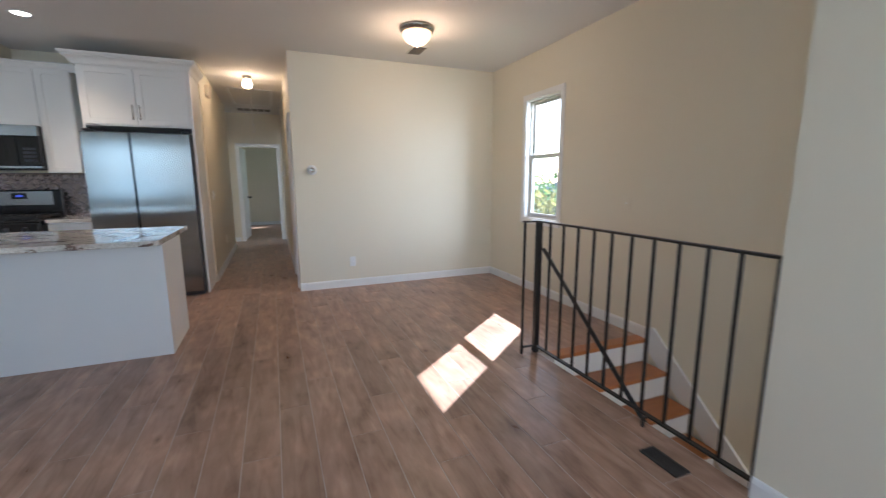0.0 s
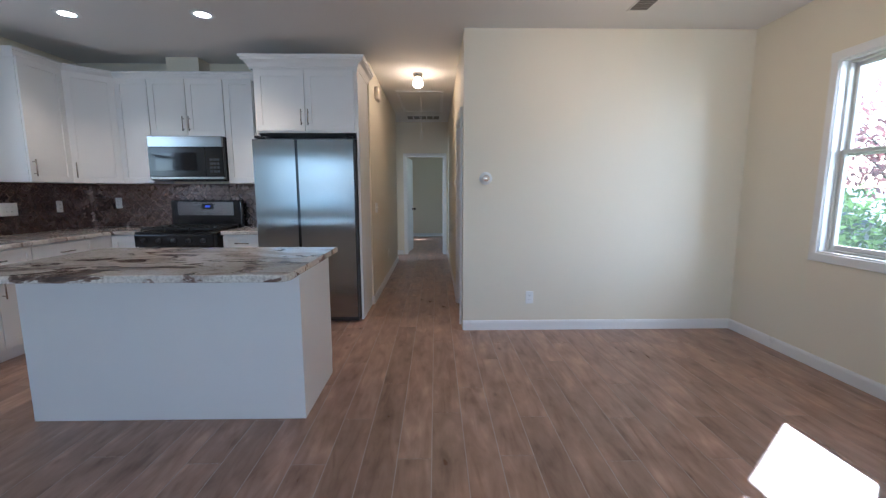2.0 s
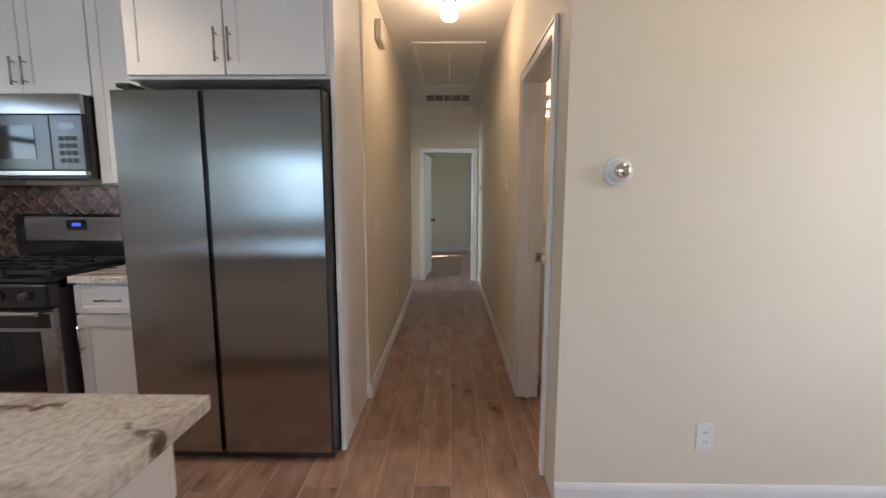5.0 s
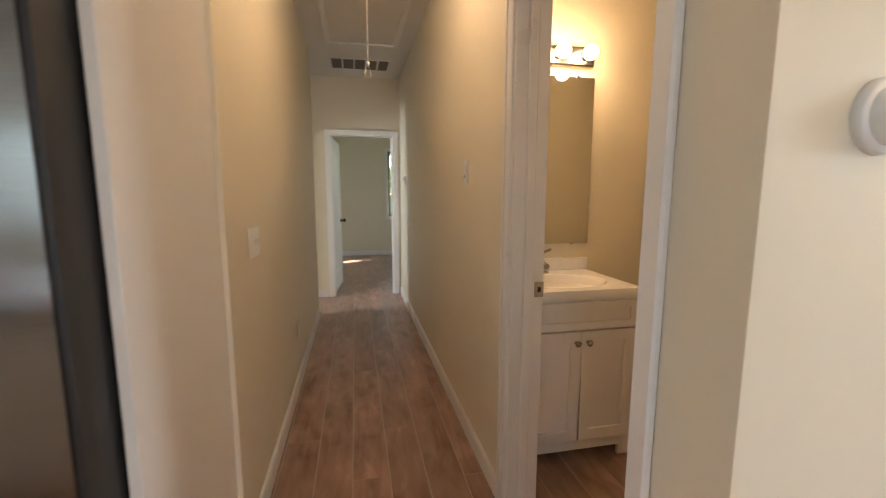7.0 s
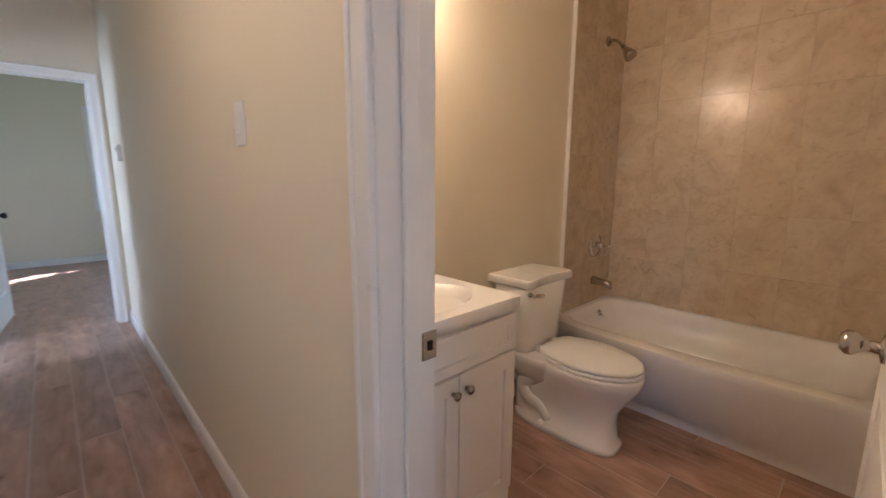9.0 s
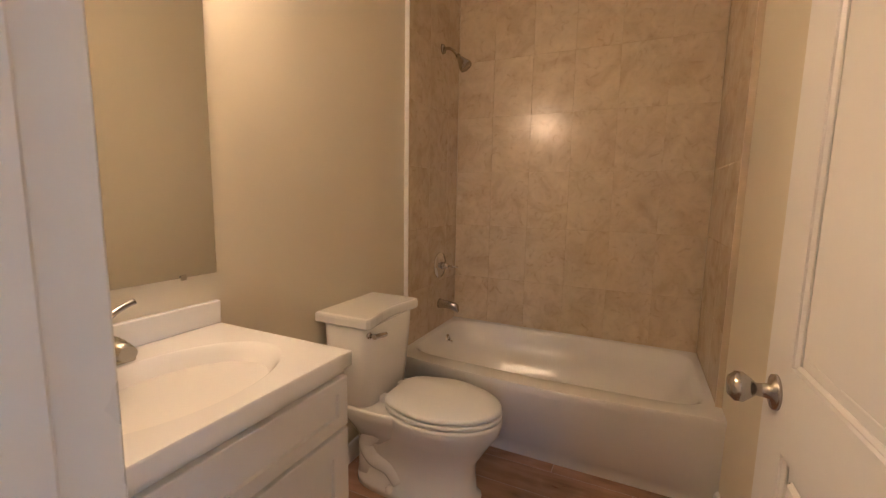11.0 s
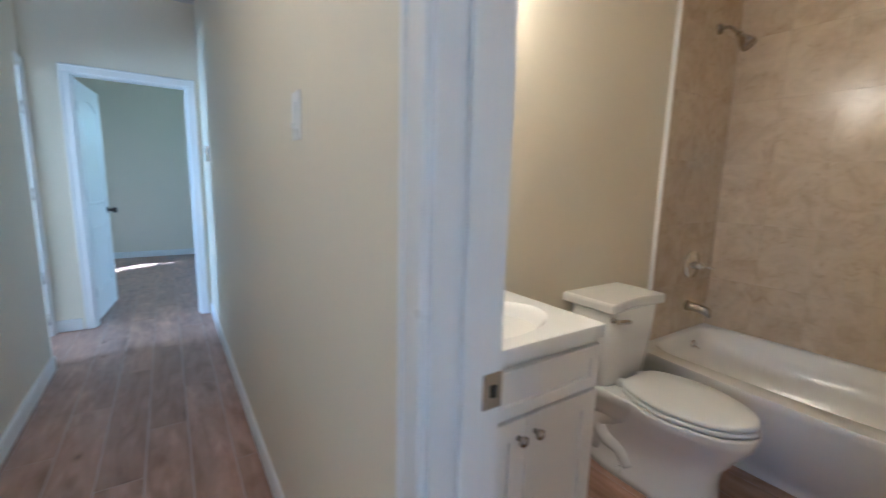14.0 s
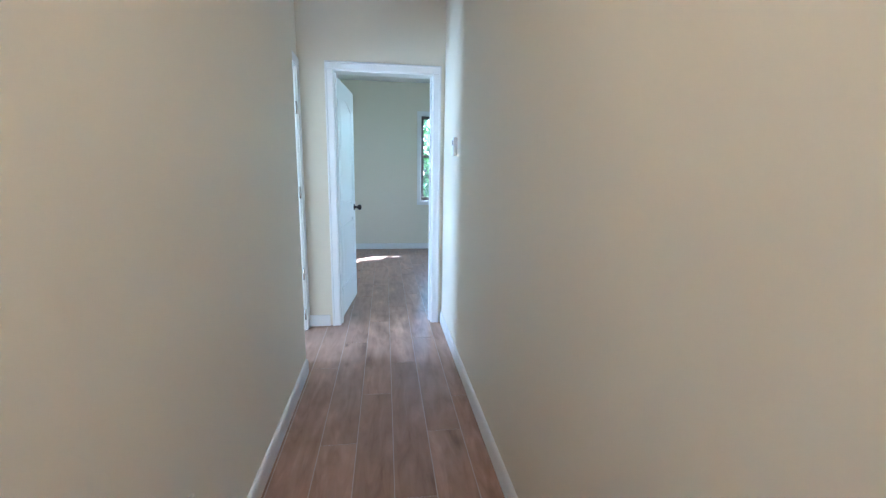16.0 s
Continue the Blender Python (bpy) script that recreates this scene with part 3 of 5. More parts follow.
def window(name, m, w, z0, z1, sash_mat, label, depth=0.12, cas=0.055, meet=0.5):
    """A double-hung window in an opening; local x runs along the wall, local y points outward from the room face."""
    root = thing(name, m, label, "window")
    root["kind"] = "structure"
    h = w / 2
    c = cas
    part("casing", B(-h - c, -h + 0.004, -0.016, -0.001, z0 - c, z1 + c, bevel=0.003), TRIM, root)
    part("casing", B(h - 0.004, h + c, -0.016, -0.001, z0 - c, z1 + c, bevel=0.003), TRIM, root)
    part("head_casing", B(-h - c - 0.002, h + c + 0.002, -0.018, -0.001, z1 - 0.004, z1 + c + 0.002, bevel=0.003), TRIM, root)
    part("window_sill", B(-h - c - 0.002, h + c + 0.002, -0.018, -0.001, z0 - c - 0.002, z0 + 0.004, bevel=0.003), TRIM, root)
    part("side_lining", B(-h - 0.001, -h + 0.014, -0.002, depth, z0, z1), TRIM, root)
    part("side_lining", B(h - 0.014, h + 0.001, -0.002, depth, z0, z1), TRIM, root)
    part("head_lining", B(-h + 0.014, h - 0.014, -0.002, depth, z1 - 0.014, z1 + 0.001), TRIM, root)
    part("sill_lining", B(-h + 0.014, h - 0.014, -0.002, depth, z0 - 0.001, z0 + 0.016), TRIM, root)
    hi, zi0, zi1 = h - 0.014, z0 + 0.016, z1 - 0.014
    for nm, b in (("frame_stile", (-hi, -hi + 0.018)), ("frame_stile", (hi - 0.018, hi))):
        part(nm, B(b[0], b[1], 0.045, depth - 0.005, zi0, zi1, bevel=0.003), sash_mat, root)
    part("frame_head", B(-hi + 0.018, hi - 0.018, 0.045, depth - 0.005, zi1 - 0.018, zi1, bevel=0.003), sash_mat, root)
    part("frame_foot", B(-hi + 0.018, hi - 0.018, 0.045, depth - 0.005, zi0, zi0 + 0.018, bevel=0.003), sash_mat, root)
    zm = z0 + (z1 - z0) * meet
    hs, r = hi - 0.020, 0.026
    for nm, lo, hi_z, y0 in (("lower_sash", zi0 + 0.018, zm + 0.022, 0.055), ("upper_sash", zm - 0.022, zi1 - 0.018, 0.085)):
        bm = bmesh.new()
        box(bm, -hs, -hs + r, y0, y0 + 0.026, lo, hi_z, bevel=0.003)
        box(bm, hs - r, hs, y0, y0 + 0.026, lo, hi_z, bevel=0.003)
        box(bm, -hs + r, hs - r, y0 + 0.001, y0 + 0.025, lo, lo + r + 0.008, bevel=0.003)
        box(bm, -hs + r, hs - r, y0 + 0.001, y0 + 0.025, hi_z - r, hi_z, bevel=0.003)
        s = part(nm, bm, sash_mat, root)
        g = part("pane", B(-hs + r - 0.004, hs - r + 0.004, y0 + 0.011, y0 + 0.015, lo + r, hi_z - r + 0.004), PANE, s)
        g.visible_shadow = False
    part("sash_lock", B(-0.03, 0.03, 0.040, 0.056, zm + 0.002, zm + 0.016, bevel=0.003), sash_mat, root)
    return root


window("window_1", pose(3.34, 3.9775, 0, 0, 0, -90), 0.635, 0.85, 2.21, VINYL, "white cased double-hung window with beige vinyl sashes", meet=0.53)
window("window_2", pose(1.20, 13.57, 0), 0.63, 0.81, 2.215, BRONZE, "white cased bedroom window with dark bronze sashes", meet=0.53)
window("window_3", pose(-3.125, -2.2, 0, 0, 0, 180), 0.75, 0.80, 2.30, VINYL, "white cased double-hung front window")
window("window_4", pose(-2.375, -2.2, 0, 0, 0, 180), 0.75, 0.80, 2.30, VINYL, "white cased double-hung front window")
window("window_5", pose(2.6, 11.2, 0, 0, 0, -90), 0.80, 0.80, 2.20, BRONZE, "white cased bedroom side window with dark bronze sashes")
window("window_6", pose(-2.6, 9.1, 0, 0, 0, 90), 0.90, 0.85, 2.15, BRONZE, "white cased side room window with dark bronze sashes")
# this pair is unseen, added as the opening for the second front lamp
window("added_window_7", pose(0.775, -2.2, 0, 0, 0, 180), 0.75, 0.80, 2.30, VINYL, "white cased double-hung front window")
window("added_window_8", pose(1.525, -2.2, 0, 0, 0, 180), 0.75, 0.80, 2.30, VINYL, "white cased double-hung front window")

window("window_9", pose(-3.42, 4.05, 0, 0, 0, 90), 0.90, 1.45, 2.20, VINYL, "white cased kitchen window over the counter", cas=0.045)
# unseen window, added to carry the fill over the stairs
window("added_window_10", pose(2.875, -2.2, 0, 0, 0, 180), 0.75, 0.50, 2.10, VINYL, "unseen white cased window added above the stairwell")

# ---- stairs and railing ----
stairs = thing("stairs", pose(2.88, 2.43, 0), "orange stained oak stair treads with white risers", "stairs")
RISE, RUN = 0.196, 0.222
for k in range(13):
    y, z = -RUN * k, -RISE * k
    if k:
        part("tread", B(-0.46, 0.445, y - 0.028, y + RUN - 0.002, z - 0.026, z, bevel=0.006, seg=2), OAK, stairs)
    else:
        part("nosing", B(-0.46, 0.445, -0.028, 0.085, -0.026, 0.004, bevel=0.006, seg=2), OAK, stairs, "orange stained oak nosing")
    part("riser", B(-0.46, 0.445, y - 0.001, y + 0.014, z - RISE, z - 0.027), TRIM, stairs)
bm = bmesh.new()
sl = RISE / RUN
for x0, x1 in ((3.318, 3.339),):
    a = [(2.43, 0.094), (2.43, -0.05), (-0.3, -0.05 - sl * 2.73 - 0.06), (-0.3, 0.13 - sl * 2.73), (2.35, 0.115)]
    lo = [bm.verts.new((x0, y, z)) for y, z in a]
    hi = [bm.verts.new((x1, y, z)) for y, z in a]
    for k in range(5):
        bm.faces.new((lo[k], lo[(k + 1) % 5], hi[(k + 1) % 5], hi[k]))
    bm.faces.new(lo)
    bm.faces.new(hi[::-1])
solid("stair_skirt", bm, TRIM, "white painted skirt board along the stairs", "trim")

rail = thing("stair_railing", pose(2.33, 0.98, 0), "black wrought iron railing round the stair opening", "railing")
LEN = 1.575
part("top_rail", B(-0.019, 0.019, 0.0, LEN + 0.03, 1.000, 1.012, bevel=0.003), RAIL, rail)
part("return_rail", B(-0.13, -0.02, LEN - 0.008, LEN + 0.03, 1.000, 1.012, bevel=0.003), RAIL, rail)
part("bottom_rail", B(-0.016, 0.016, 0.0, LEN, 0.045, 0.057, bevel=0.003), RAIL, rail)
part("bottom_return", B(-0.13, -0.017, LEN - 0.006, LEN + 0.016, 0.045, 0.057, bevel=0.003), RAIL, rail)
for k in range(11):
    y = 0.008 + k * LEN / 11
    part("baluster", B(-0.0075, 0.0075, y - 0.0075, y + 0.0075, 0.057 if k else 0.0, 1.0, bevel=0.0015), RAIL, rail)
part("newel_post", B(-0.02, 0.02, LEN - 0.02, LEN + 0.02, 0.0, 0.999, bevel=0.003), RAIL, rail)
part("return_baluster", B(-0.128, -0.113, LEN - 0.004, LEN + 0.011, 0.0, 1.0, bevel=0.0015), RAIL, rail)
bm = bmesh.new()
tube(bm, (0.03, LEN - 0.02, 0.80), (0.03, 0.10, 0.80 - sl * (LEN - 0.12) + 0.06), 0.014, seg=8)
part("sloping_handrail", bm, RAIL, rail)
part("rail_foot", B(-0.05, -0.035, 0.52, 0.535, 0.0, 0.045, bevel=0.001), RAIL, rail)
part("rail_bracket", B(-0.05, -0.012, 0.52, 0.535, 0.045, 0.056, bevel=0.001), RAIL, rail)


def register(name, m, w, l, label, frame_mat, slat_mat, n, cross=0):
    """A vent grille lying flat, face up, local x across, local y along."""
    root = thing(name, m, label, "vent")
    part("backing", B(-w / 2 + 0.008, w / 2 - 0.008, -l / 2 + 0.008, l / 2 - 0.008, 0.0, 0.002), HOLE_SHADE, root)
    for nm, b in (("frame", (-w / 2, -w / 2 + 0.012, -l / 2, l / 2)), ("frame", (w / 2 - 0.012, w / 2, -l / 2, l / 2)),
                  ("frame", (-w / 2 + 0.012, w / 2 - 0.012, -l / 2, -l / 2 + 0.012)), ("frame", (-w / 2 + 0.012, w / 2 - 0.012, l / 2 - 0.012, l / 2))):
        part(nm, B(*b, 0.0, 0.008, bevel=0.001), frame_mat, root)
    for k in range(n):
        y = -l / 2 + 0.012 + (k + 0.5) * (l - 0.024) / n
        t = (l - 0.024) / n * 0.28
        part("slat", B(-w / 2 + 0.012, w / 2 - 0.012, y - t, y + t, 0.0021, 0.0065), slat_mat, root)
    for k in range(cross):
        x = -w / 2 + (k + 1) * w / (cross + 1)
        part("crossbar", B(x - 0.008, x + 0.008, -l / 2 + 0.012, l / 2 - 0.012, 0.0066, 0.009), frame_mat, root)
    return root


register("floor_vent", pose(2.15, 1.26, 0.001), 0.09, 0.20, "dark metal floor vent beside the railing", GASKET, GASKET, 12)
register("ceiling_vent", pose(2.10, 4.60, TOP - 0.001, 180), 0.16, 0.30, "grey slatted ceiling vent near the dome light", CEIL, VENTGREY, 8)
register("ceiling_vent", pose(-1.80, 4.52, TOP - 0.001, 180, 0, 90), 0.16, 0.30, "grey slatted ceiling vent over the kitchen", CEIL, VENTGREY, 8)
register("return_air_grille", pose(0.29, 9.42, TOP - 0.001, 180), 0.62, 0.36, "wide white return air grille in the hall ceiling", CEIL, VENTGREY, 22, 4)

# ---- lamps ----
dome = thing("ceiling_lamp", pose(1.88, 3.95, TOP), "lit amber glass dome lamp with a nickel ring", "ceiling lamp")
part("ring", lathe(bmesh.new(), [(0.0, 0.0), (0.165, 0.0), (0.168, -0.012), (0.160, -0.03), (0.148, -0.045), (0.135, -0.05), (0.0, -0.05)], seg=40), NICKEL, dome, "brushed nickel ring")
part("shade", lathe(bmesh.new(), [(0.134, -0.050), (0.130, -0.075), (0.115, -0.105), (0.085, -0.135), (0.045, -0.153), (0.0, -0.158)], seg=40), DOME, dome, "frosted amber glass bowl")
part("finial", lathe(bmesh.new(), [(0.0, -0.157), (0.012, -0.158), (0.010, -0.170), (0.0, -0.178)], seg=16), NICKEL, dome)

can = thing("recessed_light", pose(-2.40, 4.87, TOP), "lit round recessed ceiling light with white trim", "recessed light", "kitchen ceiling lights")
part("trim_ring", lathe(bmesh.new(), [(0.058, -0.001), (0.058, -0.005), (0.088, -0.006), (0.094, -0.001)], seg=32), PLASTIC, can)
part("lens", lathe(bmesh.new(), [(0.0, -0.003), (0.058, -0.003)], seg=32), CAN, can)
copy_thing(can, pose(-1.335, 4.87, TOP))

hl = thing("hall_bulb_fixture", pose(0.31, 6.5, TOP), "nickel ceiling collar holding one lit glass bulb", "ceiling lamp")
part("socket", lathe(bmesh.new(), [(0.0, 0.0), (0.060, 0.0), (0.062, -0.012), (0.050, -0.030), (0.044, -0.048), (0.0, -0.048)], seg=28), NICKEL, hl, "dull nickel collar")
part("bulb", lathe(bmesh.new(), [(0.040, -0.048), (0.050, -0.075), (0.062, -0.110), (0.060, -0.135), (0.044, -0.155), (0.020, -0.166), (0.0, -0.168)], seg=28), HALLBULB, hl, "lit warm glass bulb")

hatch = thing("attic_hatch", pose(0.30, 8.07, TOP), "white attic hatch panel with moulded frame", "attic hatch")
part("panel", B(-0.29, 0.29, -0.69, 0.69, -0.008, -0.001), CEIL, hatch)
for b in ((-0.335, -0.29, -0.735, 0.735), (0.29, 0.335, -0.735, 0.735), (-0.29, 0.29, -0.735, -0.69), (-0.29, 0.29, 0.69, 0.735)):
    part("moulding", B(*b, -0.018, -0.001, bevel=0.004), TRIM, hatch)
cord = thing("pull_cord", pose(0.31, 7.66, TOP), "white pull cord with a knot and loop", "cord")
bm = bmesh.new()
tube(bm, (0, -0.06, -0.010), (0, 0, -0.50), 0.0035, seg=8)
part("string", bm, CORD, cord)
bm = bmesh.new()
bmesh.ops.create_icosphere(bm, subdivisions=2, radius=0.013, matrix=Matrix.Translation((0, 0, -0.505)))
part("knot", bm, CORD, cord)
bm = bmesh.new()
bent(bm, [(0, 0, -0.51), (-0.018, 0, -0.56), (-0.020, 0, -0.60), (0, 0, -0.625), (0.018, 0, -0.60), (0.016, 0, -0.56), (0, 0, -0.51)], 0.003, 8)
part("loop", bm, CORD, cord)

# ---- wall fittings ----


def plate(name, m, kind, label, gang=1, mt=None):
    """A cover plate; local y points into the wall."""
    root = thing(name, m, label, {"switch": "light switch", "outlet": "outlet", "dimmer": "light switch"}[kind])
    w = 0.036 + 0.023 * (gang - 1) * 2
    part("cover", B(-w, w, -0.006, 0, -0.06, 0.06, bevel=0.003, seg=2), mt or PLASTIC, root)
    for g in range(gang):
        x = (g - (gang - 1) / 2) * 0.046
        if kind == "outlet":
            for z in (0.02, -0.02):
                s = part("socket", B(x - 0.016, x + 0.016, -0.009, -0.006, z - 0.014, z + 0.014, bevel=0.002), PLASTIC, root)
                part("slot", B(x - 0.007, x - 0.005, -0.0095, -0.009, z - 0.005, z + 0.006), HOLE_SHADE, s)
                part("slot", B(x + 0.005, x + 0.007, -0.0095, -0.009, z - 0.005, z + 0.006), HOLE_SHADE, s)
        elif kind == "switch":
            part("toggle", B(x - 0.005, x + 0.005, -0.020, -0.006, -0.002, 0.012, bevel=0.002), PLASTIC, root)
        else:
            part("paddle", B(x - 0.016, x + 0.016, -0.011, -0.006, -0.033, 0.033, bevel=0.002), PLASTIC, root)
            part("slider", B(x - 0.005, x + 0.005, -0.017, -0.011, -0.030, -0.018, bevel=0.002), PLASTIC, root)
    return root


plate("wall_outlet", pose(1.402, 5.115, 0.315), "outlet", "white duplex outlet low on the living room wall")
plate("light_switch", pose(-0.21, 6.41, 1.115, 0, 0, 90), "switch", "white double toggle switch on the hallway wall", 2)
plate("light_switch", pose(0.772, 6.735, 1.424, 0, 0, -90), "dimmer", "white paddle switch in the hallway")
plate("wall_outlet", pose(-3.11, 6.142, 1.185), "outlet", "white outlet on the pressed tin backsplash")
plate("wall_outlet", pose(-3.412, 5.72, 1.16, 0, 0, 90), "outlet", "white outlet on the pressed tin backsplash")
plate("wall_outlet", pose(-3.412, 5.20, 1.15, 0, 0, 90), "outlet", "white double outlet on the pressed tin backsplash", 2)
plate("light_switch", pose(3.34, 2.72, 1.10, 0, 0, -90), "switch", "cream painted switch plate above the stairs", mt=WALL)

th = thing("thermostat", pose(0.974, 5.115, 1.425), "round white thermostat with a silver dial", "thermostat")
part("base", lathe(bmesh.new(), [(0.0, 0.0), (0.057, 0.0), (0.057, 0.010), (0.052, 0.016), (0.0, 0.016)], axis='Y', seg=36), PLASTIC, th)
part("body", lathe(bmesh.new(), [(0.044, 0.014), (0.040, 0.040), (0.036, 0.046), (0.0, 0.048)], axis='Y', seg=36), PLASTIC, th)
part("dial", lathe(bmesh.new(), [(0.030, 0.046), (0.029, 0.058), (0.024, 0.062), (0.0, 0.062)], axis='Y', seg=36), CHROME, th, "silver dial")
ch = thing("wall_sensor", pose(0.772, 9.36, 1.445, 0, 0, -90), "small white thermostat box with grey window", "thermostat")
part("case", B(-0.035, 0.035, -0.026, 0, -0.058, 0.058, bevel=0.005, seg=2), PLASTIC, ch)
part("display", B(-0.020, 0.020, -0.0275, -0.025, 0.008, 0.040), VENTGREY, ch)
bx = thing("door_chime", pose(-0.21, 6.56, 2.48, 0, 0, 90), "beige door chime box high on the hall wall", "door chime")
part("cover", B(-0.10, 0.10, -0.055, 0, -0.075, 0.075, bevel=0.018, seg=3), mat("beige_plastic", (0.55, 0.48, 0.38), 0.5), bx)

# ---- panel doors ----


def panel_door(name, m, w, h, label, knob_mat, hinge_side=1):
    """Two-panel arched door; hinge edge at local x = 0, leaf towards +x, thickness 0 to 0.035 in y."""
    root = thing(name, m, label, "door")
    T = 0.035
    st, up0, up1, lo0, lo1 = 0.115, 0.98, h - 0.13, 0.24, 0.83
    bm = bmesh.new()
    box(bm, 0, w, 0.012, T - 0.012, 0, h)
    for y0, y1 in ((0.0, 0.012), (T - 0.012, T)):
        box(bm, 0, st, y0, y1, 0, h)
        box(bm, w - st, w, y0, y1, 0, h)
        box(bm, st, w - st, y0, y1, 0, lo0)
        box(bm, st, w - st, y0, y1, lo1, up0)
        rise, half = 0.07, (w - 2 * st) / 2
        n = 14
        for k in range(n):
            xa, xb = st + 2 * half * k / n, st + 2 * half * (k + 1) / n
            xm = ((xa + xb) / 2 - st - half) / half
            box(bm, xa, xb, y0, y1, up1 - rise * xm * xm, h)
    part("leaf", bm, TRIM, root)
    for z0, z1, nm in ((lo0, lo1, "lower_panel"), (up0, up1 - 0.07, "upper_panel")):
        for y0, y1 in ((0.002, 0.013), (T - 0.013, T - 0.002)):
            bm = B(st + 0.028, w - st - 0.028, y0, y1, z0 + 0.028, z1 - 0.028 + (0.03 if nm == "upper_panel" else 0), bevel=0.007)
            part(nm, bm, TRIM, root)
        for y0, y1 in ((0.0025, 0.0125), (T - 0.0125, T - 0.0025)):
            for b in ((st, st + 0.010, z0, z1), (w - st - 0.010, w - st, z0, z1), (st + 0.01, w - st - 0.01, z0, z0 + 0.010)):
                part("panel_moulding", B(b[0], b[1], y0, y1, b[2], b[3], bevel=0.004), TRIM, root)
    for sgn, y in ((-1, 0.0), (1, T)):
        prof = [(0.0, 0.0), (0.032, 0.0), (0.031, 0.006), (0.014, 0.010), (0.011, 0.030), (0.018, 0.038), (0.027, 0.050), (0.027, 0.062), (0.018, 0.072), (0.0, 0.074)]
        bm = lathe(bmesh.new(), [(r, hh * -sgn) for r, hh in prof], (w - 0.062, y, 0.915), 'Y', 28)
        part("knob", bm, knob_mat, root, "round metal door knob")
    for z in (0.25, 0.54 * h, h - 0.22):
        bm = bmesh.new()
        y = -0.004 if hinge_side > 0 else T + 0.004
        tube(bm, (0.0, y, z - 0.045), (0.0, y, z + 0.045), 0.006, seg=10)
        box(bm, -0.003, 0.0, 0.004, T - 0.004, z - 0.045, z + 0.045)
        leaf = part("hinge", bm, DARKMETAL if knob_mat is DARKMETAL else NICKEL, root)
        for dy, dz in ((0.012, -0.030), (0.024, 0.0), (0.012, 0.030)):
            part("screw", lathe(bmesh.new(), [(0.0, -0.0012), (0.0032, -0.0010), (0.0036, 0.0)], (-0.0031, dy, z + dz), 'X', 10), CHROME, leaf)
    part("latch", B(w - 0.001, w + 0.002, 0.006, T - 0.006, 0.89, 0.945), knob_mat, root)
    return root


panel_door("bathroom_door", pose(0.910, 5.379, 0.012, 0, 0, 1.3), 0.755, 2.0, "white two-panel bathroom door standing open, nickel knob", NICKEL)
panel_door("bedroom_door", pose(-0.080, 10.098, 0.012, 0, 0, 84.3), 0.755, 2.005, "white two-panel bedroom door standing ajar, bronze knob", DARKMETAL)
panel_door("side_room_door", pose(-0.475, 9.858, 0.012, 0, 0, 180), 0.645, 2.0, "white two-panel side room door standing open", NICKEL)
for z in (0.14, 0.47, 1.11, 1.73):
    bm = bmesh.new()
    tube(bm, (-0.344, 9.856, z - 0.045), (-0.344, 9.856, z + 0.045), 0.006, seg=10)
    part("hinge", bm, NICKEL, closet_frame)

# ---- kitchen ----


def pull(bm_parent, parent, x, y, z0, z1, axis='z'):
    """A bar pull standing off a face at local y (front is -y)."""
    bm = bmesh.new()
    if axis == 'z':
        tube(bm, (x, y - 0.030, z0), (x, y - 0.030, z1), 0.0055, seg=12)
        for z in (z0 + 0.022, z1 - 0.022):
            tube(bm, (x, y, z), (x, y - 0.030, z), 0.0045, seg=10)
    else:
        tube(bm, (z0, y - 0.030, x), (z1, y - 0.030, x), 0.0055, seg=12)
        for q in (z0 + 0.022, z1 - 0.022):
            tube(bm, (q, y, x), (q, y - 0.030, x), 0.0045, seg=10)
    return part("handle", bm, NICKEL, parent, "brushed nickel bar handle")


def shaker(parent, name, x0, x1, z0, z1, y, rail=0.057, mt=None):
    """A shaker front, 19 mm thick, whose face is at local y - 0.019."""
    f, b = y - 0.019, y

    def ring(d, yy):
        return [(x0 + d, yy, z0 + d), (x1 - d, yy, z0 + d), (x1 - d, yy, z1 - d), (x0 + d, yy, z1 - d)]
    bm = loft(bmesh.new(), [ring(0, b), ring(0, f + 0.002), ring(0.002, f), ring(rail, f), ring(rail + 0.002, f + 0.008)])
    for q in bm.faces:
        q.smooth = False
    return part(name, bm, mt or CAB, parent)


def cabinet(name, m, w, d, z0, z1, fronts, label, kick=0.0):
    """A cabinet unit with its front at local y = 0 and its body behind. fronts: (x0, x1, z0, z1, handle) with handle 'l', 'r', 'h' or ''."""
    root = thing(name, m, label, "cabinet")
    part("body", B(0, w, 0.0, d, z0 + kick, z1, bevel=0.001), CAB, root)
    if kick:
        part("toe_kick", B(0.002, w - 0.002, 0.07, d, z0, z0 + kick - 0.001), CAB, root)
    for x0, x1, a, b, hd in fronts:
        dr = shaker(root, "drawer" if hd == 'h' else "door", x0 + 0.0035, x1 - 0.0035, a, b, -0.002, rail=0.057 if b - a > 0.25 else 0.035)
        low = z0 < 0.5
        if hd in ('l', 'r'):
            hx = x0 + 0.032 if hd == 'l' else x1 - 0.032
            hz = (b - 0.20, b - 0.05) if low else (a + 0.05, a + 0.20)
            pull(None, dr, hx, -0.021, *hz)
        elif hd == 'h':
            pull(None, dr, (a + b) / 2, -0.021, (x0 + x1) / 2 - 0.07, (x0 + x1) / 2 + 0.07, 'x')
    return root


UB, UT = 1.40, 2.47
YB = 6.148
